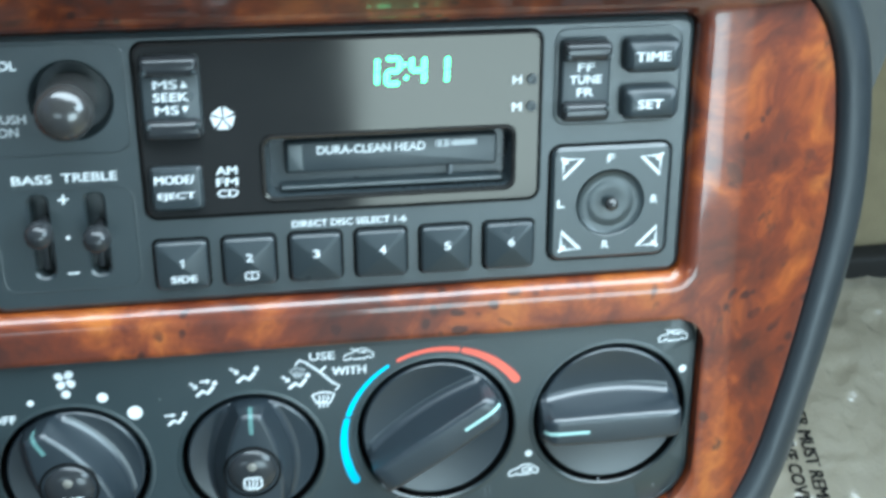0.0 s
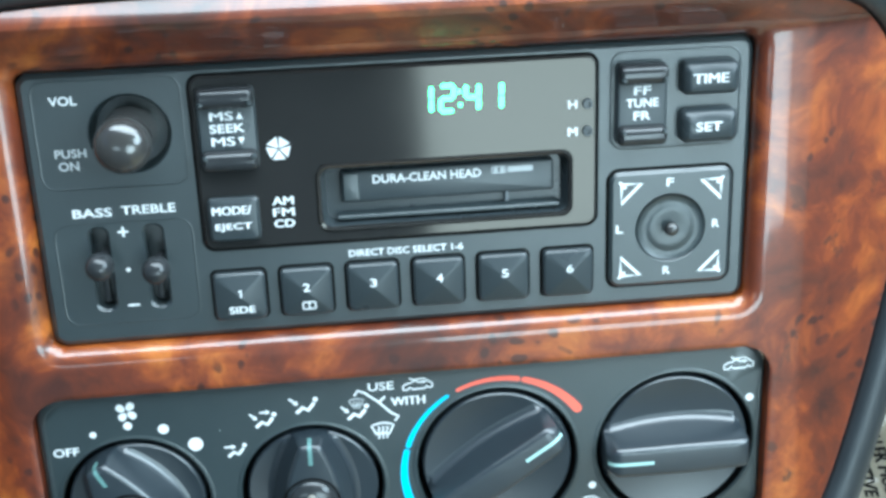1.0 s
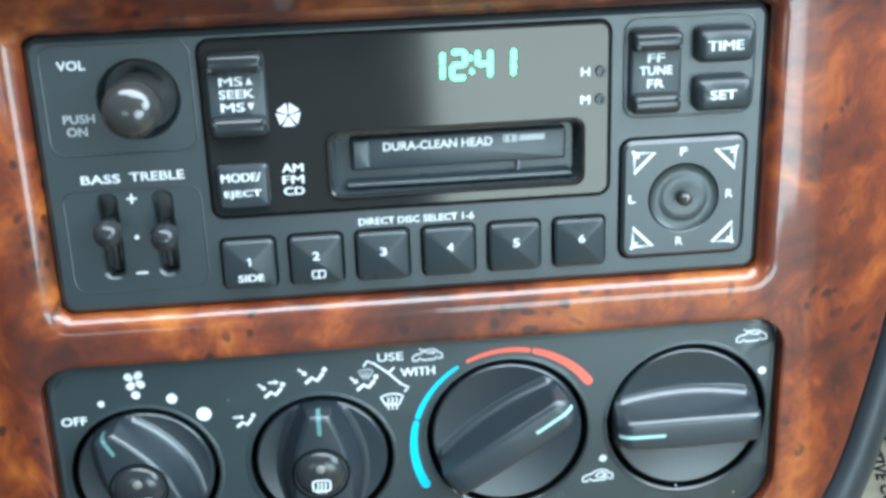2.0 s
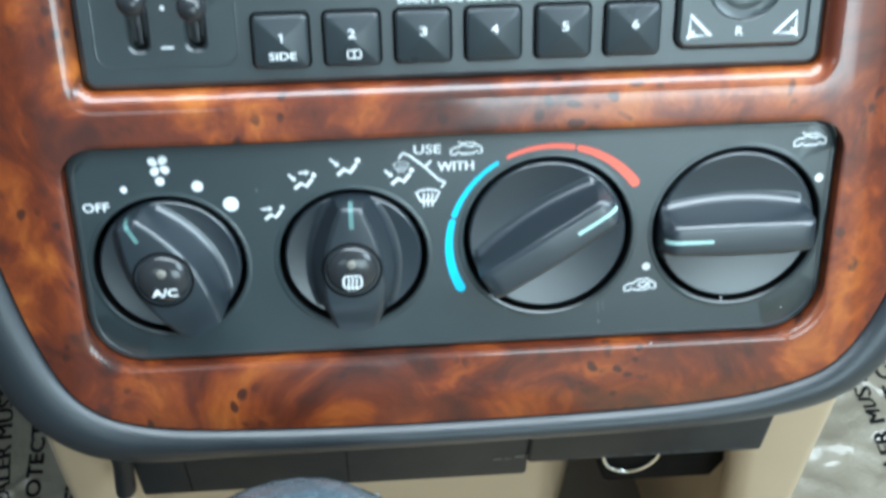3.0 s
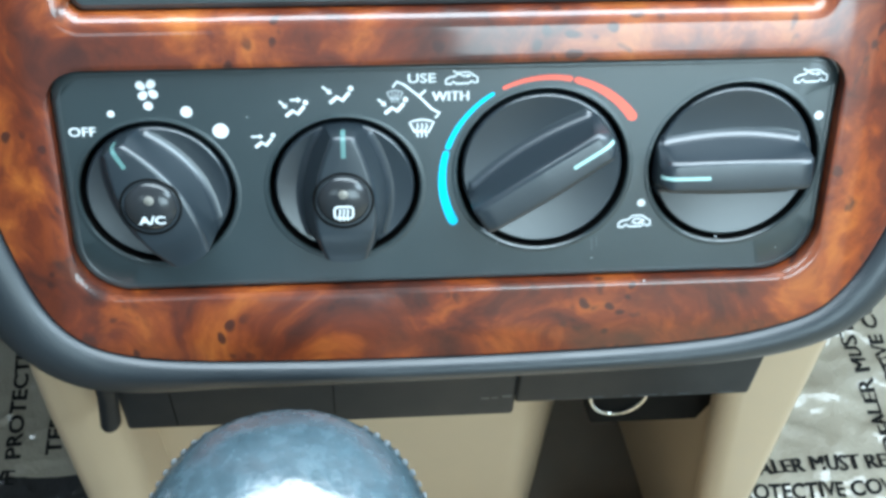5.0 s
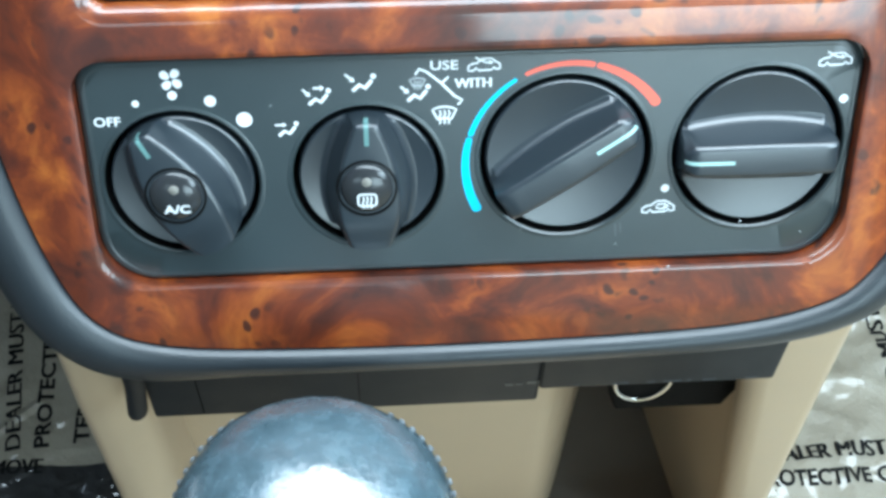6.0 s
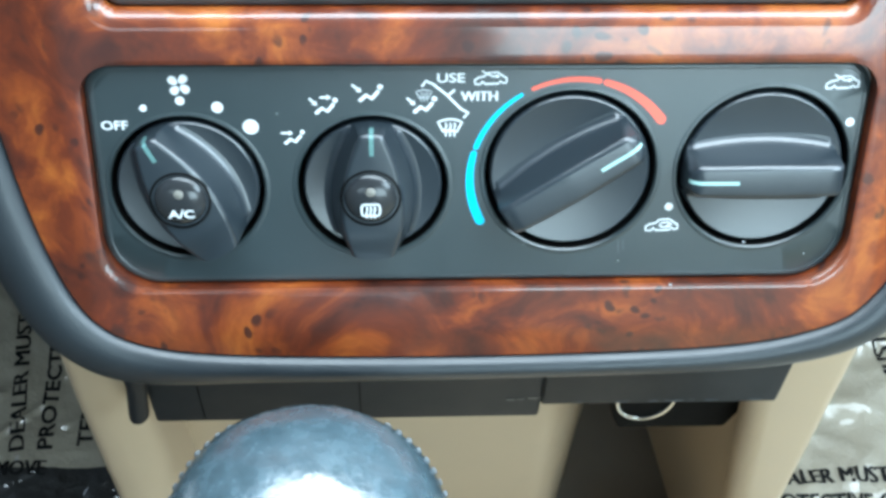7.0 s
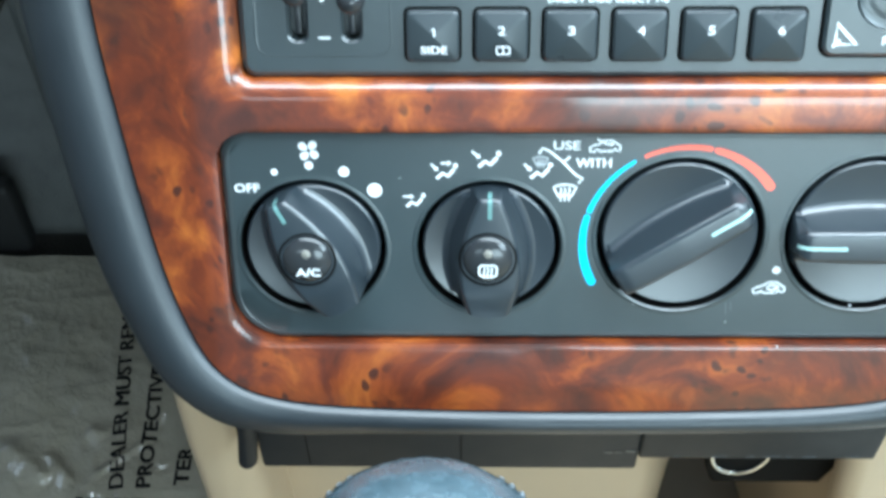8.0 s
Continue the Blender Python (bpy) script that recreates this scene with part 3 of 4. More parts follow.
def digit(ch, cx, cz, w, h, bm):
    x0, x1, z0, z1 = cx - w / 2, cx + w / 2, cz - h / 2, cz + h / 2
    g = 0.55
    segs = {"a": ((x0, z1), (x1, z1)), "g": ((x0, cz), (x1, cz)), "d": ((x0, z0), (x1, z0)), "f": ((x0, z1), (x0, cz)),
            "b": ((x1, z1), (x1, cz)), "e": ((x0, cz), (x0, z0)), "c": ((x1, cz), (x1, z0))}
    lean = 0.03
    for s in CELLS[ch]:
        (xa, za), (xb, zb) = segs[s]
        d = Vector((xb - xa, zb - za)).normalized() * g * (0.9 if s in "agd" else 1.0)
        pts = [(xa + d.x, za + d.y), (xb - d.x, zb - d.y)]
        ribbon([(x + lean * (z - cz), z) for x, z in pts], 1.15, -0.9, 0.05, bm)


for name, ch, cx in (("clock_digit", "1", 7.0), ("clock_digit", "2", 12.6), ("clock_digit", "4", 18.9), ("clock_digit", "1", 24.7)):
    bm = bmesh.new()
    digit(ch, cx, 59.0, 3.2, 6.4, bm)
    part(name, bm, GREEN, lens, "glowing green digit")
bm = bmesh.new()
blob(disc(0.55, 12, 15.9, 57.2), -0.9, 0.05, bm)
blob(disc(0.55, 12, 15.6, 60.6), -0.9, 0.05, bm)
part("clock_colon", bm, GREEN, lens, "glowing green colon")

for words, cz in (("H", 55.6), ("M", 48.5)):
    lettering("pin_letter", words, 44.4, cz, 2.3, 2.2, WHITE, lens, y=-0.9)
    pin = part("set_pin", turned([(1.35, -0.8), (1.35, -1.5), (1.15, -1.7), (0.75, -1.7), (0.6, -1.2)], 20, None, 48.2, cz), KEY, lens)
for words, cz in (("AM", 35.3), ("FM", 32.3), ("CD", 29.3)):
    lettering("band_label", words, -30.0, cz, 5.2, 2.1, WHITE, lens, y=-0.9)
# five-pointed badge
bm = bmesh.new()
for k in range(5):
    a0, a1 = radians(90 + 72 * k), radians(162 + 72 * k)
    c = radians(126 + 72 * k)
    o = (0.22 * math.cos(c) - 30.0, 0.22 * math.sin(c) + 48.8)
    tri = [(o[0] + 0.15 * math.cos(a0), o[1] + 0.15 * math.sin(a0)), (o[0] + 2.95 * math.cos(a0 + 0.07), o[1] + 2.95 * math.sin(a0 + 0.07)),
           (o[0] + 2.95 * math.cos(a1 - 0.07), o[1] + 2.95 * math.sin(a1 - 0.07)), (o[0] + 0.15 * math.cos(a1), o[1] + 0.15 * math.sin(a1))]
    blob(tri, -0.9, 0.14, bm)
part("badge", bm, WHITE, lens, "white five-sided badge")


def rocker(cx, cz, rows, w=13.2):
    """A two-way rocker: plate, two rounded caps, words between them."""
    body = part("rocker", slab(w, 21.0, 1.6, 0.0, -2.0, 0.8, cx, cz), KEY, radio, "black two-way rocker button")
    for s in (1, -1):
        bm = bmesh.new()
        rings = [(rrect(w - 0.4, 5.4, 1.6, 5, cx, cz + s * 7.9), -1.6)]
        for k in range(8):
            a = math.pi / 2 * k / 7
            g = 2.2 * (1 - math.cos(a))
            rings.append((rrect(w - 0.4 - 1.2 * g, 5.4 - 2 * g, max(1.6 - g * 0.65, 0.1), 5, cx, cz + s * 7.9), -2.2 - 2.4 * math.sin(a)))
        loft(rings, bm)
        part("cap", bm, GLOSS, body)
        bars = bmesh.new()
        for e in (-1, 1):
            turned([(0.75, -3.6), (0.7, -4.6), (0.45, -5.0), (0.1, -5.1)], 12, bars, cx + e * (w / 2 - 1.3), cz + s * 6.7)
        part("cap_stud", bars, FACE, body)
    for words, dz, wide in rows:
        if words[0] in "+-":
            lettering("rocker_label", words[1:], cx - 1.2, cz + dz, wide, 2.2, WHITE, body, y=-2.0)
            e = 0.9 if words[0] == "+" else -0.9
            part("rocker_arrow", blob([(cx + 2.4, cz + dz - e), (cx + 4.0, cz + dz - e), (cx + 3.2, cz + dz + e)], -2.0, 0.14), WHITE, body)
        else:
            lettering("rocker_label", words, cx, cz + dz, wide, 2.2, WHITE, body, y=-2.0)


rocker(-42.0, 54.8, (("+MS", 3.3, 5.6), ("SEEK", 0.2, 8.6), ("-MS", -3.1, 5.6)), 14.4)
rocker(62.1, 54.8, (("FF", 3.6, 4.4), ("TUNE", 0.4, 8.4), ("FR", -2.9, 4.4)))


def push_key(name, cx, cz, w, h, label, shape, mat=KEY):
    """A push key; shape: pairs of inset and height."""
    bm = bmesh.new()
    loft([(rrect(w - 2 * g, h - 2 * g * h / w, max(1.3 - g * 0.25, 0.15), 4, cx, cz + dz), -y) for g, y, dz in shape], bm)
    return part(name, bm, mat, radio, label, smooth=20)


mode = push_key("mode_key", -42.4, 31.6, 12.8, 11.4, "black square mode and eject key", ((0, 0, 0), (0, 2.2, 0), (0.7, 3.0, 0.05), (2.4, 3.3, 1.0)))
lettering("key_label", "MODE/", -42.8, 34.3, 9.6, 2.2, WHITE, mode, y=-3.4)
lettering("key_label", "EJECT", -42.6, 29.9, 9.2, 2.2, WHITE, mode, y=-3.4)


def scooped_ring(w, h, r, cx, cz, sag):
    """A rounded oblong whose upper edge sags in the middle."""
    ring = rrect(w, h, r, 4)
    ring[5:5] = [((w / 2 - r) * (1 - k / 6), h / 2) for k in range(1, 12)]
    return [(cx + x, cz + z - (sag * (1 - (2 * x / w) ** 2) if z > h / 2 - r * 0.7 else 0.0)) for x, z in ring]


for words, cz, w in (("TIME", 60.9, 9.0), ("SET", 48.5, 6.8)):
    rings = [(scooped_ring(14.6 - 2 * g, 8.6 - 2 * g, 1.7 - g * 0.5, 79.4, cz + dz, sag), -y)
             for g, y, dz, sag in ((0.0, 0.0, 0.0, 0.0), (0.0, 2.6, 0.0, 0.0), (0.3, 3.4, 0.0, 0.1), (0.8, 4.0, -0.1, 0.3), (1.5, 4.5, -0.35, 1.5), (1.9, 4.7, -0.5, 1.6))]
    k = part("clock_key", loft(rings), KEY, radio, "glossy black oblong clock key with scooped top", smooth=30)
    lettering("key_label", words, 78.9, cz + 0.2, w, 2.4, WHITE, k, y=-4.75)
for i in range(6):
    x = -42.9 + 17.18 * i
    k = push_key("preset_key", x, 10.6, 13.2, 12.8, "black square preset key with a raised peak", ((0, 0, 0), (0, 1.8, 0), (0.5, 2.4, 0), (6.0, 4.6, 0.8)))
    if i:
        lettering("key_number", str(i + 1), x + 0.0, 12.75, 1.8, 2.2, WHITE, k, y=-4.5, bold=0.012)
    else:
        part("key_number", ribbon([(x - 0.1, 12.9), (x + 0.45, 13.35), (x + 0.45, 11.4)], 0.42, -4.5, 0.14), WHITE, k)
    if i == 0:
        lettering("key_label", "SIDE", x + 0.4, 7.6, 6.6, 1.9, WHITE, k, y=-3.7)
    if i == 1:
        bm = bmesh.new()
        ribbon(rrect(3.2, 1.9, 0.3, 2, x + 0.4, 7.6), 0.32, -4.0, 0.14, bm, closed=True)
        ribbon([(x + 0.4, 6.8), (x + 0.4, 8.4)], 0.32, -4.0, 0.14, bm)
        part("key_mark", bm, WHITE, k)
    # flat black ring on the plate: painted shade of the gap round the key
    well = bmesh.new()
    loft([(rrect(14.6, 14.2, 1.8, 4, x, 10.6), -0.02), (rrect(13.9, 13.5, 1.5, 4, x, 10.6), -0.06), (rrect(13.2, 12.8, 1.3, 4, x, 10.6), -0.04)], well, False, False)
    part("key_gap", well, PIT, radio)
lettering("select_label", "DIRECT DISC SELECT 1-6", 0.6, 19.6, 29.8, 1.9, WHITE, radio, y=0.0)

# volume knob in its round well
well = turned([(9.6, 0.0), (9.4, 1.6), (8.8, 5.0), (0.5, 5.4)], 48, None, *VOLUME, cap=False)
part("knob_well", well, FACE, radio)
part("volume_knob", turned([(6.4, 9.0), (6.6, -6.0), (6.9, -10.0), (6.7, -12.0), (6.0, -13.6), (4.6, -14.8), (2.6, -15.5), (0.3, -15.7)], 48, None, VOLUME[0] - 0.3, VOLUME[1] - 0.2), DOME, radio, "glossy domed black volume knob")
lettering("volume_label", "VOL", -80.8, 63.6, 6.7, 2.3, WHITE, radio)
lettering("volume_label", "PUSH", -80.6, 50.5, 7.6, 2.2, GREY_PRINT, radio)
lettering("volume_label", "ON", -81.4, 47.3, 4.9, 2.3, GREY_PRINT, radio)

# tone sliders
lettering("tone_label", "BASS", -77.4, 35.0, 9.6, 2.3, WHITE, radio)
lettering("tone_label", "TREBLE", -63.6, 35.2, 13.4, 2.3, WHITE, radio)
for x, ball_x, ball_z in ((SLOTS[0], 0.6, 22.8), (SLOTS[1], 0.6, 20.9)):
    part("slot_back", slab(5.4, 23.0, 2.4, 12.0, 5.0, 0.3, x, 19.8), FACE, radio)
    sl = part("slider", turned([(1.6, 9.0), (1.7, -2.5), (2.6, -3.2), (3.4, -4.6), (3.6, -6.4), (3.1, -8.2), (2.0, -9.3), (0.3, -9.7)], 28, None, x + ball_x, ball_z), GLOSS, radio, "glossy black ball slider")
    part("slider_stem", slab(1.5, 9.0, 0.6, 6.0, 2.2, 0.4, x, 14.5), GLOSS, sl)
bm = bmesh.new()
ribbon([(-71.6, 29.6), (-69.4, 29.6)], 0.55, 0, 0.12, bm)
ribbon([(-70.5, 30.7), (-70.5, 28.5)], 0.55, 0, 0.13, bm)
ribbon([(-71.4, 9.7), (-68.9, 9.7)], 0.6, 0, 0.12, bm)
blob(disc(0.6, 12, -70.4, 19.4), 0, 0.12, bm)
part("tone_marks", bm, WHITE, radio)

# balance and fade stick
pad_outer = lambda i: rrect(32.7 - 2 * i, 31.7 - 2 * i, max(3.0 - i, 0.4), 6, *PAD)
pad = part("stick_pad", holed(pad_outer, [lambda g: disc(8.8 + g, 48, *PAD)], -1.6, 0.0, 0.9, 0.7), FACE, radio, "square black balance pad with white corner marks")
# the pad's gap is likewise a painted dark ring
gap = bmesh.new()
loft([(rrect(34.2, 33.2, 3.5, 6, *PAD), -0.03), (rrect(33.5, 32.5, 3.2, 6, *PAD), -0.08), (rrect(32.7, 31.7, 3.0, 6, *PAD), -0.05)], gap, False, False)
part("pad_gap", gap, PIT, pad)
part("stick_bowl", turned([(8.9, -1.55), (8.2, -1.25), (7.2, -1.1), (6.6, -1.1), (6.0, -1.25), (5.2, -1.4), (4.2, -1.4), (3.0, -1.25), (0.3, -1.15)], 48, None, *PAD, cap=False), FACE, pad)
part("stick", turned([(1.1, 1.4), (1.1, -1.4), (1.6, -2.0), (1.9, -2.8), (1.7, -3.6), (1.1, -4.2), (0.2, -4.4)], 32, None, *PAD), DOME, pad, "glossy black round stick")
for ch, cx, cz in (("F", 70.1, 33.7), ("R", 82.7, 21.6), ("L", 56.8, 21.6), ("R", 69.7, 9.3)):
    lettering("pad_letter", ch, cx, cz, 1.9, 2.2, WHITE, pad, y=-1.6)
for sx, sz in ((-1, 1), (1, 1), (-1, -1), (1, -1)):
    ox, oz = PAD[0] + sx * 13.3, PAD[1] + sz * 12.7
    bm = bmesh.new()
    ribbon([(ox, oz), (ox - sx * 5.2, oz), (ox, oz - sz * 5.2)], 1.05, -1.6, 0.12, bm, closed=True)
    ribbon([(ox + sx * 0.4, oz + sz * 0.4), (ox - sx * 0.9, oz - sz * 0.9)], 0.8, -1.6, 0.14, bm)
    part("corner_mark", bm, WHITE, pad)

# ---- climate control ----
climate = thing("climate_control", at_panel(), "black heater control panel with four rotary knobs", "climate control")
DIALS = ((-76.1, -48.9, 19.8), (-28.2, -48.8, 19.5), (23.4, -45.2, 22.5), (74.3, -44.8, 22.6))
part("face_plate", holed(lambda i: rrect(CLIM_W - 1.0 - 2 * i, CLIM_H - 1.0 - 2 * i, (7.5, 7.5, CLIM_R - 0.5, CLIM_R - 0.5), 8, 0, CLIM_Z),
                         [lambda g, d=d: disc(d[2] + g, 56, d[0], d[1]) for d in DIALS], 0.0, 14.0, 1.0, 0.5), CLIMATE, climate, "matt black face plate with white symbols")
step = bmesh.new()
loft([(rrect(CLIM_W - 4.0, CLIM_H - 4.0, (6, 6, CLIM_R - 2, CLIM_R - 2), 8, 0, CLIM_Z), 0.03), (rrect(CLIM_W - 4.5, CLIM_H - 4.5, (6, 6, CLIM_R - 2, CLIM_R - 2), 8, 0, CLIM_Z), -0.1),
      (rrect(CLIM_W - 5.0, CLIM_H - 5.0, (6, 6, CLIM_R - 2, CLIM_R - 2), 8, 0, CLIM_Z), 0.03)], step, False, False)
part("edge_line", step, CLIMATE, climate)
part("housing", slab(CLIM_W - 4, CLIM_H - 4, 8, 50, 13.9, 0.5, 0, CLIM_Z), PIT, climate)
for cx, cz, r in DIALS:
    ring = bmesh.new()
    loft([(disc(r + 1.5, 56, cx, cz), 0.03), (disc(r + 1.2, 56, cx, cz), -0.12), (disc(r + 0.5, 56, cx, cz), -0.1)], ring, False, False)
    part("dial_rim", ring, CLIMATE, climate)
    # well walls coloured near-black to deepen the shade round the knob
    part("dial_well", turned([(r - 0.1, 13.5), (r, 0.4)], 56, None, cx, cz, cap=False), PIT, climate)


def smooth_step(a, b, v):
    t = min(max((v - a) / (b - a), 0.0), 1.0)
    return t * t * (3 - 2 * t)


def dish(q, r):
    """The knob's shallow dished face, at a distance from its axis."""
    return 1.5 - 1.7 * min(q / (r - 1.8), 1.0) ** 2 if q < r - 1.8 else -0.2 + 0.9 * smooth_step(r - 1.8, r - 1.1, q)


def section(s, top, base, h, r, flare=3.0, q=1.7):
    """A grip's cross-section at s along z: steep walls, a wide fillet into the dish, a soft ridge; kept inside the knob's rim."""
    low = dish(math.hypot(base + flare, s), r) + 0.12
    half = [(base + flare * (1 - math.sin(a)), low - flare * (1 - math.cos(a))) for a in (0.0, 0.25, 0.5, 0.75, 1.0, 1.25, 1.45)]
    half += [(top + 0.25 - q + q * math.cos(a), -h + q - q * math.sin(a)) for a in (0.1, 0.35, 0.6, 0.85, 1.1, 1.35, 1.5708)]
    lim = math.sqrt(max((r - 1.25) ** 2 - s * s, 1.0))
    half = [(min(x, lim - 0.05 * i), y) for i, (x, y) in enumerate(half)]
    return [(-x, y, s) for x, y in half] + [(x, y, s) for x, y in reversed(half)]


def knob_disc(r, label, m):
    prof = [(r - 1.1, 12.0), (r - 1.1, 1.2), (r - 1.2, 0.4), (r - 1.45, 0.0), (r - 1.8, -0.2)]
    prof += [((r - 1.8) * k, dish((r - 1.8) * k, r)) for k in (0.92, 0.82, 0.7, 0.58, 0.45, 0.3, 0.15, 0.02)]
    return part("knob", turned(prof, 64), KNOB, climate, label, m=m)


def stripe(name, k, path, w, mat):
    """A thin pale line on the grip along (s, y) points."""
    bm = bmesh.new()
    rows = [[bm.verts.new((x, y, s)) for x in (-w / 2, w / 2)] for s, y in path]
    for a, b in zip(rows, rows[1:]):
        bm.faces.new((a[0], a[1], b[1], b[0]))
    return part(name, bm, mat, k, "pale pointer line", smooth=0)


SUNK, SLACK = 0.8, 0.3                           # the knobs sit a little below the plate, with a gap round them


def bar_knob(cx, cz, r, turn, label, fore=0.0, aft=0.0):
    """A round knob with a straight bar grip; its mark points along +z before the turn."""
    r -= SLACK
    k = knob_disc(r, label, shift(cx, SUNK, cz, turn))
    length = r - 1.7

    def height(s):
        e = abs(s) / length
        t = min(max((e - 0.80) / 0.20, 0.0), 1.0)
        return 9.6 - 0.3 * e - (2.6 if s > 0 else 1.6) * (1 - math.sqrt(1 - t * t * 0.98))

    rows = []
    for i in range(49):
        s = -length * math.cos(math.pi * i / 48)
        e = abs(s) / length
        rows.append(section(s, 4.5 - 0.3 * e - (1.6 * smooth_step(0.86, 1.0, e) if s > 0 else 0.0), 5.3 + 1.9 * (1 - e * e), height(s), r))
        rows[-1] = [(x, y, z * (1 + (fore if z > 0 else aft) / length)) for x, y, z in rows[-1]]
    part("grip", loft(rows), KNOB, k, smooth=50)
    stripe("pointer", k, [(s * (1 + fore / length), -height(s) - 0.1) for s in [length - 12.4 + 12.3 * i / 24 for i in range(25)]], 1.0, BRIGHT_MARK)
    return k


def leaf_knob(cx, cz, r, turn, label):
    """A round knob with a leaf-shaped grip and a push button in its middle."""
    r -= SLACK
    k = knob_disc(r, label, shift(cx, SUNK, cz, turn))
    length = r - 1.2

    def height(s):
        t = min(max((s - length + 1.6) / 1.6, 0.0), 1.0)
        return 9.6 - 1.3 * (1 - math.sqrt(1 - 0.98 * t * t)) - 1.6 * smooth_step(0.45 * length, length, -s)

    rows = []
    for i in range(61):
        s = -length * math.cos(math.pi * i / 60)
        u = s / length
        top = 2.7 + 5.4 * (1 - ((u + 0.15) / 1.15) ** 1.8) if u > -0.15 else 8.1 - 3.1 * ((-u - 0.15) / 0.85) ** 1.9
        rows.append(section(s, top, top + 0.7 + 1.8 * math.sqrt(max(0.0, 1 - u * u)), height(s), r, 2.7, 1.5))
    part("grip", loft(rows), KNOB, k, smooth=50)
    path = [(s, -height(s) - 0.1) for s in [length - 5.6 + 5.6 * i / 16 for i in range(17)]]
    stripe("pointer", k, path + [(length + 0.12, -height(length) + 0.3), (length + 0.12, -5.0)], 1.15, MARK)
    return k


leaf_knob(*DIALS[0], -27.5, "black fan knob with leaf-shaped grip, turned off")
leaf_knob(*DIALS[1], 0, "black air vent knob with leaf-shaped grip")
bar_knob(*DIALS[2], 57, "black temperature knob with bar grip, turned warm", -0.5, -0.5)
bar_knob(*DIALS[3], -90, "black recirculation knob with bar grip", 0.6, -1.7)

for i, (cx, cz) in enumerate(((-76.7, -48.2), (-28.6, -48.0))):
    # black ring that draws the button's dark outline, shade put into its colour
    ring = turned([(7.9, -8.2), (7.75, -9.1), (7.3, -9.2), (7.0, -8.0)], 40, None, cx, cz, cap=False)
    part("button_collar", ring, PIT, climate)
    b = part("push_button", turned([(7.0, -5.0), (7.0, -7.8), (6.7, -8.7), (5.8, -9.6), (4.2, -10.2), (2.0, -10.55), (0.2, -10.6)], 44, None, cx, cz), GLOSS, climate, "glossy domed push button with small lamp")
    part("lamp", turned([(1.25, -9.6), (1.25, -10.5), (1.0, -10.68), (0.1, -10.72)], 20, None, cx, cz + 2.3), LED, b, "grey unlit lamp")
    if i == 0:
        lettering("button_label", "A/C", cx + 0.3, cz - 2.9, 6.6, 2.3, WHITE, b, y=-10.55, bold=0.03)
    else:
        bm = bmesh.new()
        ribbon(rrect(4.6, 3.2, 0.8, 3, cx, cz - 2.5), 0.5, -10.55, 0.1, bm, closed=True)
        for dx in (-1.0, 0.0, 1.0):
            ribbon([(cx + dx, cz - 1.6), (cx + dx + 0.15, cz - 2.4), (cx + dx - 0.15, cz - 3.2), (cx + dx, cz - 4.6)], 0.45, -10.55, 0.1, bm)
        part("button_mark", bm, WHITE, b)

# printed symbols
lettering("off_label", "OFF", -92.9, -31.2, 6.7, 2.5, WHITE, climate)
for cx, cz, r in ((-85.3, -26.6, 0.9), (-76.0, -24.7, 1.15), (-66.8, -26.5, 1.45), (-58.8, -31.8, 2.0), (50.4, -55.3, 1.1), (95.3, -31.5, 1.15)):
    part("dot", blob(disc(r, 24, cx, cz)), WHITE, climate)
bm = bmesh.new()
for a in (45, 135, 225, 315):
    ca, sa = math.cos(radians(a)), math.sin(radians(a))
    ring = [(1.75 + 1.3 * math.cos(q * 0.3927), 0.25 + (1.05 + 0.2 * math.cos(q * 0.3927)) * math.sin(q * 0.3927)) for q in range(16)]
    blob([(-75.9 + ca * p - sa * q, -20.5 + sa * p + ca * q) for p, q in ring], 0, 0.12 + a * 0.0001, bm)
part("fan_symbol", bm, WHITE, climate)


def seated(cx, cz, arrows, k=1.0):
    """A seat symbol: bent figure, head and air arrows."""
    bm = bmesh.new()
    P = lambda x, z: (cx + x * k, cz + z * k)
    ribbon([P(-1.8, -2.0), P(-0.3, -0.7), P(1.1, -1.6), P(2.6, 0.2)], 1.0 * k, 0, 0.12, bm)
    blob([P(3.2 + 0.72 * math.cos(a * 0.524), 1.5 + 0.72 * math.sin(a * 0.524)) for a in range(12)], 0, 0.13, bm)
    for (x0, z0), (x1, z1) in arrows:
        d = Vector((x1 - x0, z1 - z0)).normalized()
        n = Vector((-d.y, d.x))
        ribbon([P(x0, z0), P(x1 - d.x * 0.8, z1 - d.y * 0.8)], 0.6 * k, 0, 0.12, bm)
        tip, base = Vector((x1, z1)), Vector((x1, z1)) - d * 1.2
        blob([P(*tip), P(*(base + n * 0.85)), P(*(base - n * 0.85))], 0, 0.135, bm)
    return part("seat_symbol", bm, WHITE, climate)


seated(-48.6, -34.6, (((-2.9, 1.2), (0.4, 1.2)),), 0.86)
seated(-40.3, -26.2, (((-3.5, 1.9), (-1.6, 0.0)), ((-0.6, 2.3), (2.2, 2.3))), 0.95)
seated(-29.1, -22.8, (((-3.7, 2.0), (-1.5, 0.1)),), 1.0)
seated(-15.4, -26.0, (((-3.7, 1.6), (-1.7, -0.2)),), 0.98)


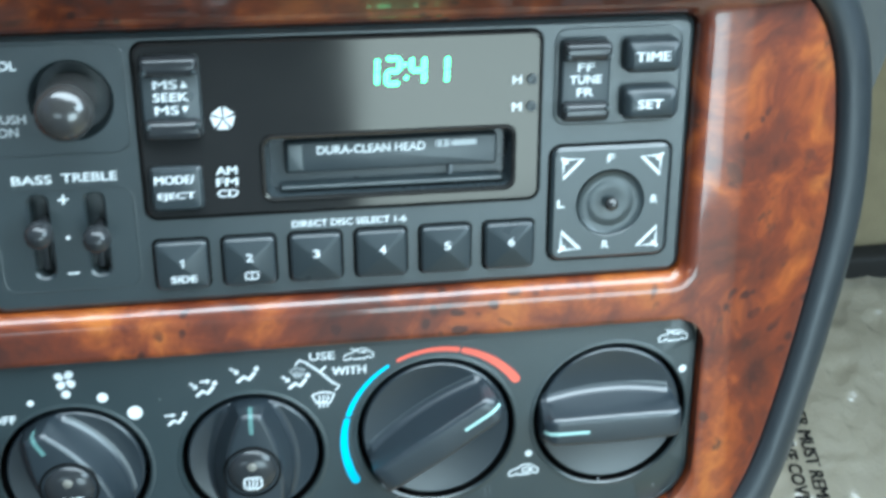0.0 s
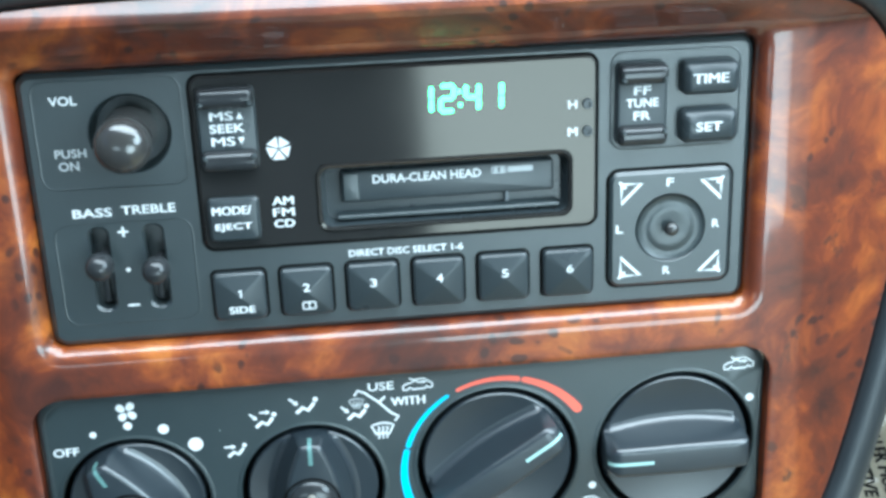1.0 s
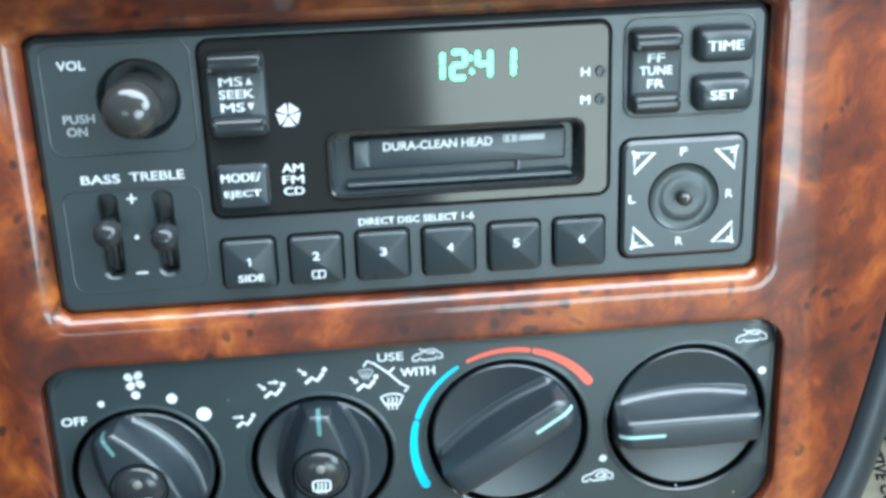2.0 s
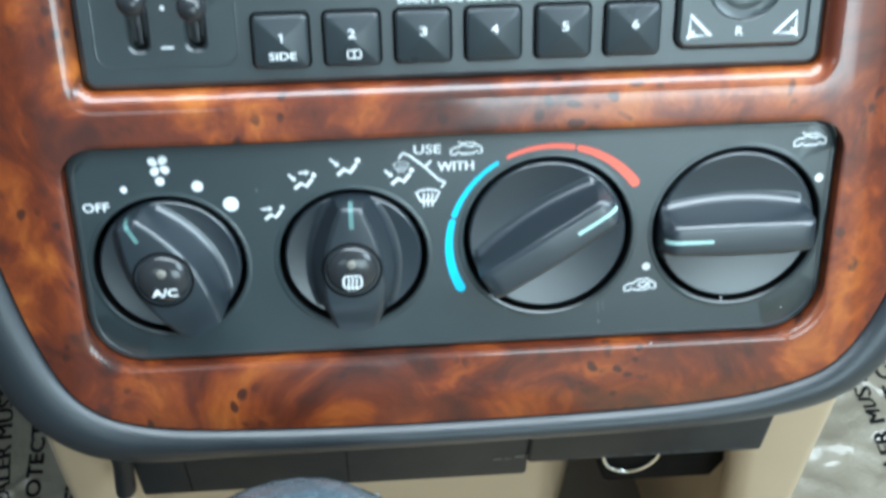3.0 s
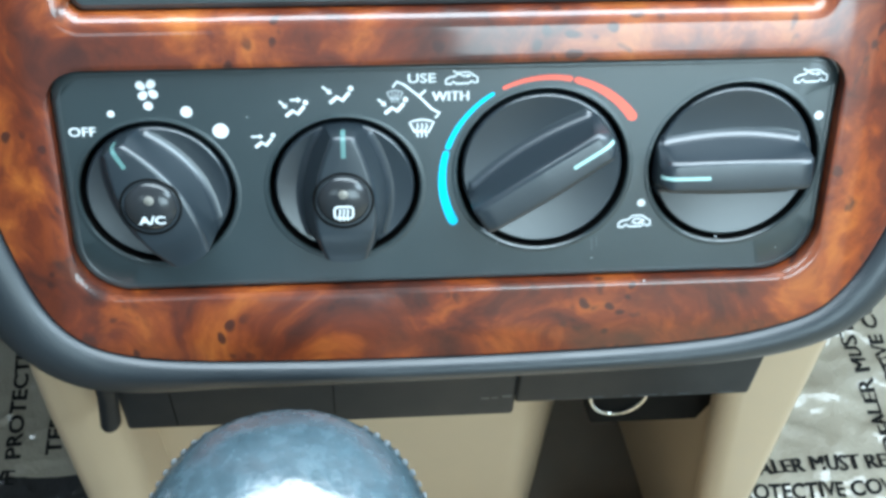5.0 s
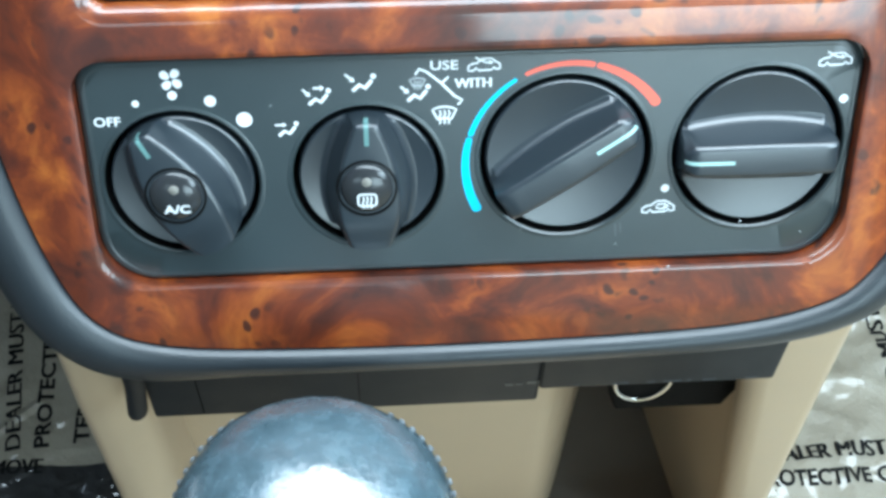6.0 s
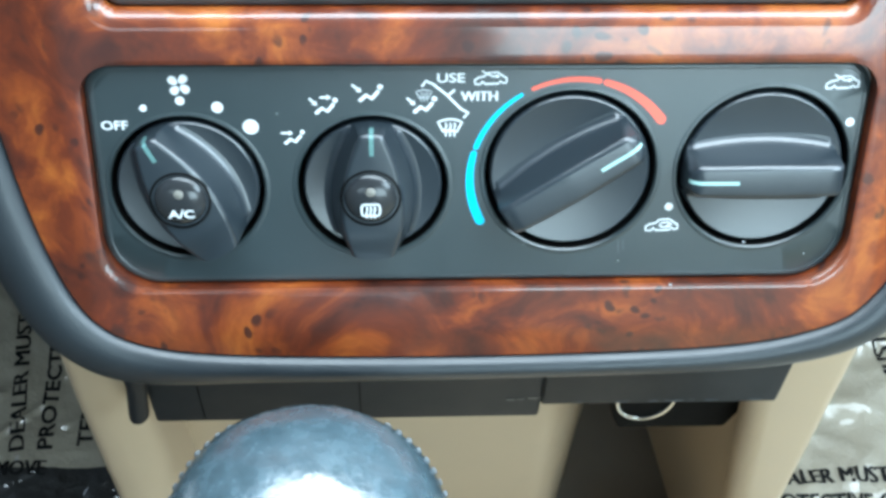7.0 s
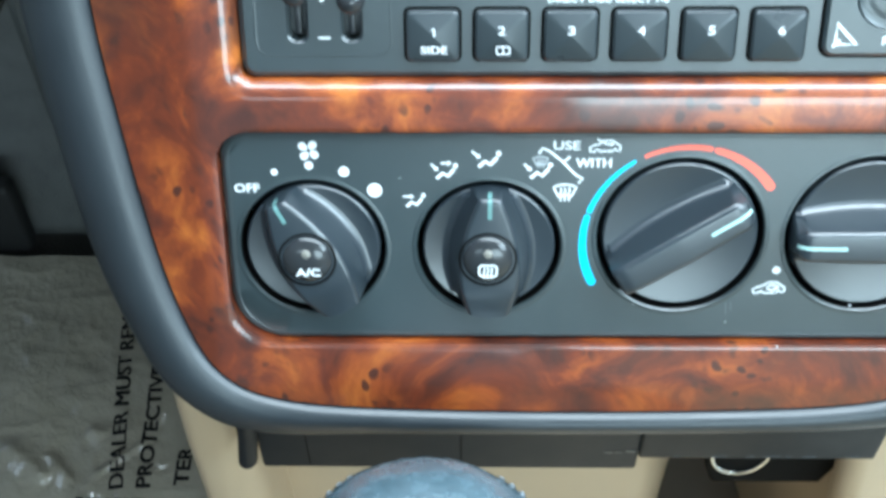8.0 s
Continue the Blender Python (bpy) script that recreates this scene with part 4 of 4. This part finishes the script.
def screen_symbol(cx, cz, k, mat):
    bm = bmesh.new()
    P = lambda x, z: (cx + x * k, cz + z * k)
    top = [P(-3.0 + 6.0 * i / 8, 1.5 + 0.7 * math.sin(math.pi * i / 8)) for i in range(9)]
    low = [P(1.7 - 3.4 * i / 6, -1.2 + 0.35 * math.sin(math.pi * i / 6)) for i in range(7)]
    ribbon(top + low, 0.5 * k, 0, 0.12, bm, closed=True)
    for dx in (-1.1, 0, 1.1):
        ribbon([P(dx, 1.1), P(dx + 0.25, 0.3), P(dx - 0.25, -0.6), P(dx + 0.1, -1.5), P(dx, -2.3)], 0.45 * k, 0, 0.125, bm)
    return part("screen_symbol", bm, mat, climate)


screen_symbol(-8.2, -32.3, 1.02, WHITE)
screen_symbol(-14.9, -23.6, 0.66, GREY_PRINT)
lettering("use_label", "USE", -8.1, -19.0, 7.0, 2.5, WHITE, climate)
lettering("use_label", "WITH", -0.9, -23.9, 9.2, 2.5, WHITE, climate)
bm = bmesh.new()
ribbon([(-15.3, -21.1), (-14.4, -19.8), (-12.6, -20.6), (-9.0, -23.6), (-5.6, -27.2), (-3.6, -28.4), (-4.6, -29.5)], 0.6, 0, 0.12, bm)
ribbon([(-8.9, -23.8), (-7.3, -22.3)], 0.6, 0, 0.125, bm)
part("bracket_line", bm, WHITE, climate)


def car_symbol(cx, cz, k, inside):
    """A car's outline with an air arrow that turns inside or comes from outside."""
    bm = bmesh.new()
    P = lambda x, z: (cx + x * k, cz + z * k)
    body = [(-4.3, -1.7), (-4.3, -0.5), (-3.2, 0.2), (-1.9, 0.4), (-0.6, 1.5), (1.9, 1.6), (3.4, 0.5), (4.2, 0.1), (4.3, -1.3), (3.4, -1.5), (2.7, -0.9), (2.0, -1.6), (-1.5, -1.7), (-2.2, -1.0), (-3.0, -1.8)]
    ribbon([P(*p) for p in body], 0.5 * k, 0, 0.12, bm, closed=True)
    if inside:
        ribbon([P(2.6, 0.0), (P(1.5, 0.7)), P(-0.2, 0.5), P(-0.6, -0.4), P(0.6, -0.8), P(1.8, -0.5)], 0.5 * k, 0, 0.125, bm)
        blob([P(2.6, -0.4), P(1.5, 0.2), P(1.4, -1.1)], 0, 0.135, bm)
    else:
        ribbon([P(-2.2, 1.9), P(-1.2, 1.3), P(0.4, 0.5), P(1.6, 0.5)], 0.5 * k, 0, 0.125, bm)
        blob([P(2.7, 0.5), P(1.4, 1.1), P(1.4, -0.1)], 0, 0.135, bm)
    return part("car_symbol", bm, WHITE, climate)


car_symbol(1.9, -19.1, 0.93, False)
car_symbol(91.7, -20.6, 0.97, False)
car_symbol(49.0, -60.6, 1.0, True)

# temperature scale: tapered arcs
for a0, a1, w0, w1, mat, label in ((122, 161, 1.0, 1.5, BLUE, "thin blue scale arc"), (165, 207, 1.7, 2.6, BLUE, "broad blue scale arc"), (115, 79, 1.0, 1.5, RED, "thin red scale arc"), (75, 36.5, 1.7, 2.6, RED, "broad red scale arc")):
    part("scale_arc", ribbon(arc(24.2, -46.6, 27.1, a0, a1), w0, 0, 0.12, None, False, w1), mat, climate, label)
# scuffs by the recirculation knob
bm = bmesh.new()
ribbon([(37.6, -65.5), (37.9, -69.0)], 0.3, 0, 0.03, bm)
ribbon([(38.9, -65.2), (39.2, -68.0)], 0.25, 0, 0.03, bm)
part("scuff", bm, THREAD, climate)
# specks of dust
for cx, cz, y, q in ((71.8, -66.1, -0.1, 0.42), (52.2, -77.2, -3.6, 0.35), (-52.0, -28.3, -0.1, 0.2), (38.0, -71.5, -0.1, 0.2), (89.0, -70.0, -0.1, 0.22), (12.0, -66.0, -0.1, 0.18)):
    bm = bmesh.new()
    bmesh.ops.create_icosphere(bm, subdivisions=1, radius=q, matrix=Matrix.Translation((cx, y, cz)))
    part("dust_speck", bm, GREY_PRINT, climate)

# ---- lower console, ash drawer, lighter, gear lever ----
console = thing("centre_console", at_car(), "beige plastic lower console with two uprights beside the drawer", "console")


def upright(side):
    """A rounded upright that runs from under the frame down beside the drawer; the right one is a thin cheek with a broad rounded front."""
    rings = []
    for z, w in ((-136, 18), (-146, 22), (-200, 25), (-280, 25), (-360, 27), (-430, 30)):
        if side > 0:
            x0, x1 = 114.0 - 0.13 * (z + 212), 146.6 - 0.024 * (z + 200)
            rings.append([((x0 + x1) / 2 + x, 12 + y, z) for x, y in rrect(x1 - x0, 18, (3, 7, 9, 6), 8)])
        else:
            cx = -130.5 - 0.004 * (z + 200)
            rings.append([(cx + x, 94 + y, z) for x, y in rrect(w, 180, (5, 5, 6, 15), 6)])
    return loft(rings)


for s in (-1, 1):
    part("upright", upright(s), BEIGE, console, smooth=60)
bm = bmesh.new()
rows = []
for z in (-444, -120):
    row = []
    for i in range(61):
        x = -121 + 266 * i / 60
        row.append((x, 44 + 125 * smooth_step(46, 112, x) - 147 * smooth_step(118, 146, x), z))
    rows.append([bm.verts.new(p) for p in row] + [bm.verts.new((145, 190, z)), bm.verts.new((-121, 190, z))])
for i in range(63):
    bm.faces.new((rows[0][i], rows[0][(i + 1) % 63], rows[1][(i + 1) % 63], rows[1][i]))
part("back_wall", bm, BEIGE, console, smooth=50)
part("deck", box(-144, 144, -520, 30, -432, -405, None, 6), BEIGE, console)

# sheet added on the floor: its colour paints the recess's deep shade
part("floor_shade", slab(258, 150, 4, 3, 0, 1.2), SHADE_FLOOR, console, "dark brown sheet that stands in for shade in the recess", m=shift(10, 110, -441) @ Euler((radians(-90), 0, 0)).to_matrix().to_4x4())

drawer = thing("ash_drawer", at_car(), "dark grey plastic drawer front under the fascia", "drawer")
part("front", box(-112.5, 31, -1, 40, -202.5, -120, None, 1.5), DRAWER, drawer)
part("front_panel", box(30.6, 119.5, -2, 40, -192.5, -120, None, 1.5), DRAWER, drawer)
for x in (-94, -36):
    part("joint", box(x - 0.2, x + 0.2, -1.2, 2, -200, -120), PIT, drawer)
part("stop_bar", loft([[(-115.6 + 3.7 * math.cos(a * math.pi / 8) + dx, -4 + 4.4 * math.sin(a * math.pi / 8), z) for a in range(16)] for z, dx in ((-110, 3), (-170, 1.8), (-187, -0.4), (-190.5, -0.8))]), DRAWER, drawer, "black rounded bar")
wear = bmesh.new()
for x0, x1 in ((44, 46), (58, 64), (71, 74), (77, 84), (86, 88), (92, 97), (108, 113)):
    box(x0, x1, -2.15, -1.8, -190.3, -190.05, wear)
tagged(part("edge_wear", wear, THREAD, drawer, "pale scuffs along the drawer's edge"), kind="stuff")

faint = bmesh.new()
for k, (w, h) in enumerate(((3.0, 1.4), (2.4, 1.0), (3.4, 1.6), (2.0, 1.2))):
    box(18 + 4.0 * k, 18 + 4.0 * k + w, -1.2, -0.95, -190 + 0.4 * k, -190 + 0.4 * k + h, faint)
part("worn_print", faint, FACE, drawer, "worn dark moulded marks")

lighter = thing("lighter_socket", at_car(79.3, 20, -228.7), "black lighter socket with a chrome ring", "lighter socket")
holder = bmesh.new()
loft([[(14.6 + x * k, 26 + y, z) for x, y in rrect(60, 50, 3, 4)] for z, k in ((30, 1.0), (0, 1.0), (-14, 0.90), (-23.5, 0.80))], holder)
part("holder", holder, PIT, lighter)
ring = bmesh.new()
rows = []
for i in range(40):
    a = 2 * math.pi * i / 40
    rows.append([((11.4 + 0.9 * math.cos(b * math.pi / 4)) * math.cos(a), 0.2 + 0.9 * math.sin(b * math.pi / 4), (14.6 + 0.9 * math.cos(b * math.pi / 4)) * math.sin(a)) for b in range(8)])
vs = [[ring.verts.new(p) for p in r] for r in rows]
for i in range(40):
    for b in range(8):
        ring.faces.new((vs[i][b], vs[(i + 1) % 40][b], vs[(i + 1) % 40][(b + 1) % 8], vs[i][(b + 1) % 8]))
part("ring", ring, CHROME, lighter, "chrome ring")

lever = thing("gear_lever", at_car(-45, -98, -88), "grey leather gear knob with stitched seam on its lever", "gear lever")
ball = bmesh.new()
bmesh.ops.create_uvsphere(ball, u_segments=64, v_segments=40, radius=1.0)
for v in ball.verts:
    p = v.co.copy()
    w = 1 + 0.012 * noise.noise(p * 3.0) + 0.006 * noise.noise(p * 11.0)
    v.co = Vector((36.0 * p.x * w, 34.0 * p.y * w, (29.0 if p.z > 0 else 40.0) * p.z * w))
part("knob", ball, LEATHER, lever, "grey grained leather knob", smooth=80)
seam = bmesh.new()
across, ahead, up = Vector((1, 0, 0)), Vector((0, 0.88, 0.47)), Vector((0, -0.47, 0.88))
for i in range(34):
    a = radians(-32 + 88 * (i % 17) / 16)
    if i > 16:
        a = math.pi - a
    d = (across * math.cos(a) + ahead * math.sin(a) + up * (0.05 + 0.03 * noise.noise(Vector((i * 1.7, 0, 0))))).normalized()
    c = Vector((36.2 * d.x, 34.2 * d.y, (29.2 if d.z > 0 else 40.0) * d.z))
    along = d.cross(up).normalized()
    m = Matrix((along, d, along.cross(d))).transposed().to_4x4()
    bmesh.ops.create_icosphere(seam, subdivisions=2, radius=1.0, matrix=Matrix.Translation(c) @ m @ Matrix.Diagonal((1.0, 0.5 + 0.35 * noise.noise(d * 40), 0.55, 1)))
tagged(part("stitching", seam, THREAD, lever, "pale grey stitches"), kind="stuff")
part("shaft", loft([[(7 * math.cos(a * math.pi / 12), 7 * math.sin(a * math.pi / 12), z) for a in range(24)] for z in (-20, -318)]), CHROME, lever)
part("boot", loft([[(r * math.cos(a * math.pi / 12), r * math.sin(a * math.pi / 12), z) for a in range(24)] for z, r in ((-200, 14), (-230, 22), (-250, 20), (-280, 36), (-318, 55))]), LEATHER, lever)

# ---- footwells: protective film with printing ----
# folds in the film: from x, y to x, y in mm, half width and height
FOLDS = ((201, 83, 216, 85, 3.2, 2.4), (188, 68, 203, 63, 2.2, 1.6), (203, 63, 214, 51, 2.2, 1.6), (214, 112, 236, 74, 2.0, 1.0), (236, 60, 262, 66, 4.0, 3.0),
         (-252, 119, -231, 137, 2.0, 1.8), (-310, 133, -288, 116, 6.0, 4.0), (-285, 128, -272, 114, 4.0, 3.0), (-264, 147, -256, 144, 4.0, 3.0))


def fold_height(x, y):
    h = 0.0
    for x0, y0, x1, y1, w, a in FOLDS:
        dx, dy = x1 - x0, y1 - y0
        t = ((x - x0) * dx + (y - y0) * dy) / (dx * dx + dy * dy)
        if -0.6 < t < 1.6:
            d = ((x - x0) * dy - (y - y0) * dx) / math.hypot(dx, dy)
            over = max(-t, t - 1, 0.0)
            h += a * math.exp(-(d / w) ** 2 - (over / 0.22) ** 2)
    return h


def film_height(x, y, z, k):
    """The film's height in mm: soft waves with sharp creases."""
    v = Vector((x * 0.012, y * 0.012, z * 0.01))
    return z + fold_height(x, y) + 2.0 * noise.noise(v) - k * (2.6 * abs(noise.noise(v * 1.7 + Vector((3, 1, 0)))) + 1.7 * abs(noise.noise(v * 4.1)) + 0.8 * abs(noise.noise(v * 9.3)))


def film(name, x0, x1, y0, y1, z, k, mat, label):
    bm = bmesh.new()
    nx, ny = 170, 170
    g = []
    for j in range(ny + 1):
        row = []
        for i in range(nx + 1):
            x, y = x0 + (x1 - x0) * i / nx, y0 + (y1 - y0) * j / ny
            row.append(bm.verts.new((x, y, film_height(x, y, z, k))))
        g.append(row)
    for j in range(ny):
        for i in range(nx):
            bm.faces.new((g[j][i], g[j][i + 1], g[j + 1][i + 1], g[j + 1][i]))
    return solo(name, bm, mat, at_car(), label, "floor film", smooth=180)


film("floor_film", -420, -140, 52, 97.5, -426, 1.3, DARK_FILM, "crinkled clear film over the dark carpet edge")
left_film = film("floor_film", -420, -140, 97, 285, -425.5, 1.3, FILM, "crinkled clear protective film printed with warnings over carpet")
right_film = film("floor_film", 146, 560, -300, 284, -342.5, 2.8, FILM, "crinkled clear protective film printed with warnings over carpet")
shell("kick_panel", [(146, 700, 300, 330, 60, 560)], TAN, "beige carpeted footwell front")
solo("sill_strip", box(146, 700, 284, 299, -358, -326, None, 3), RUBBER, at_car(), "black rubber strip along the footwell carpet", "strip")
shell("floor_right", [(146, 750, -1200, 330, -8, 82)], TAN, "raised beige footwell floor under the film")


def printing(words, x, y, z, k, adv, h, turn, parent):
    """A line of print that follows the film; x, y its start, turn its heading in degrees from +x."""
    w = adv * len(words)
    m = Matrix.Translation((x * MM, y * MM, 0)) @ Euler((radians(-90), 0, radians(turn))).to_matrix().to_4x4()
    ob = lettering("printing", words, w / 2, h / 2, w, h, INK, parent, m=m, bold=0.03, heavy=0.06)
    back = m.inverted()
    for v in ob.data.vertices:
        p = m @ v.co
        p.z += (film_height(p.x / MM, p.y / MM, z, k) + 0.5) * MM
        v.co = back @ p
    return ob


for words, x, y, turn in (("DEALER MUST REMOVE", -237, 108, 97), ("PROTECTIVE COVERING", -221, 108, 93), ("TER", -199, 110, 90), ("REMOVE", -263, 92, 0)):
    printing(words, x, y, -425.5, 1.3, 8.8 if turn else 6.6, 9.0, turn, left_film)
for words, x, y, turn in (("DEALER MUST REMOVE", 160, 38, 0), ("PROTECTIVE COVERING", 155, 24, 0), ("DEALER MUST REMOVE", 248, 48, 93), ("PROTECTIVE COVERING", 263, 48, 93),
                          ("DEALER MUST REMOVE", 296, 205, -97), ("PROTECTIVE COVERING", 284, 205, -97)):
    printing(words, x, y, -342.5, 2.8, 7.2 if turn > 0 else 5.9, 8.4, turn, right_film)

pedal = thing("pedal", at_car(-370, 640, -330), "black rubber pedal on a steel arm", "pedal")
part("pad", box(-40, 34, -346, -330, -106, -40, None, 5), RUBBER, pedal)
part("arm", box(-16, 0, -332, -290, -84, -66), RUBBER, pedal)
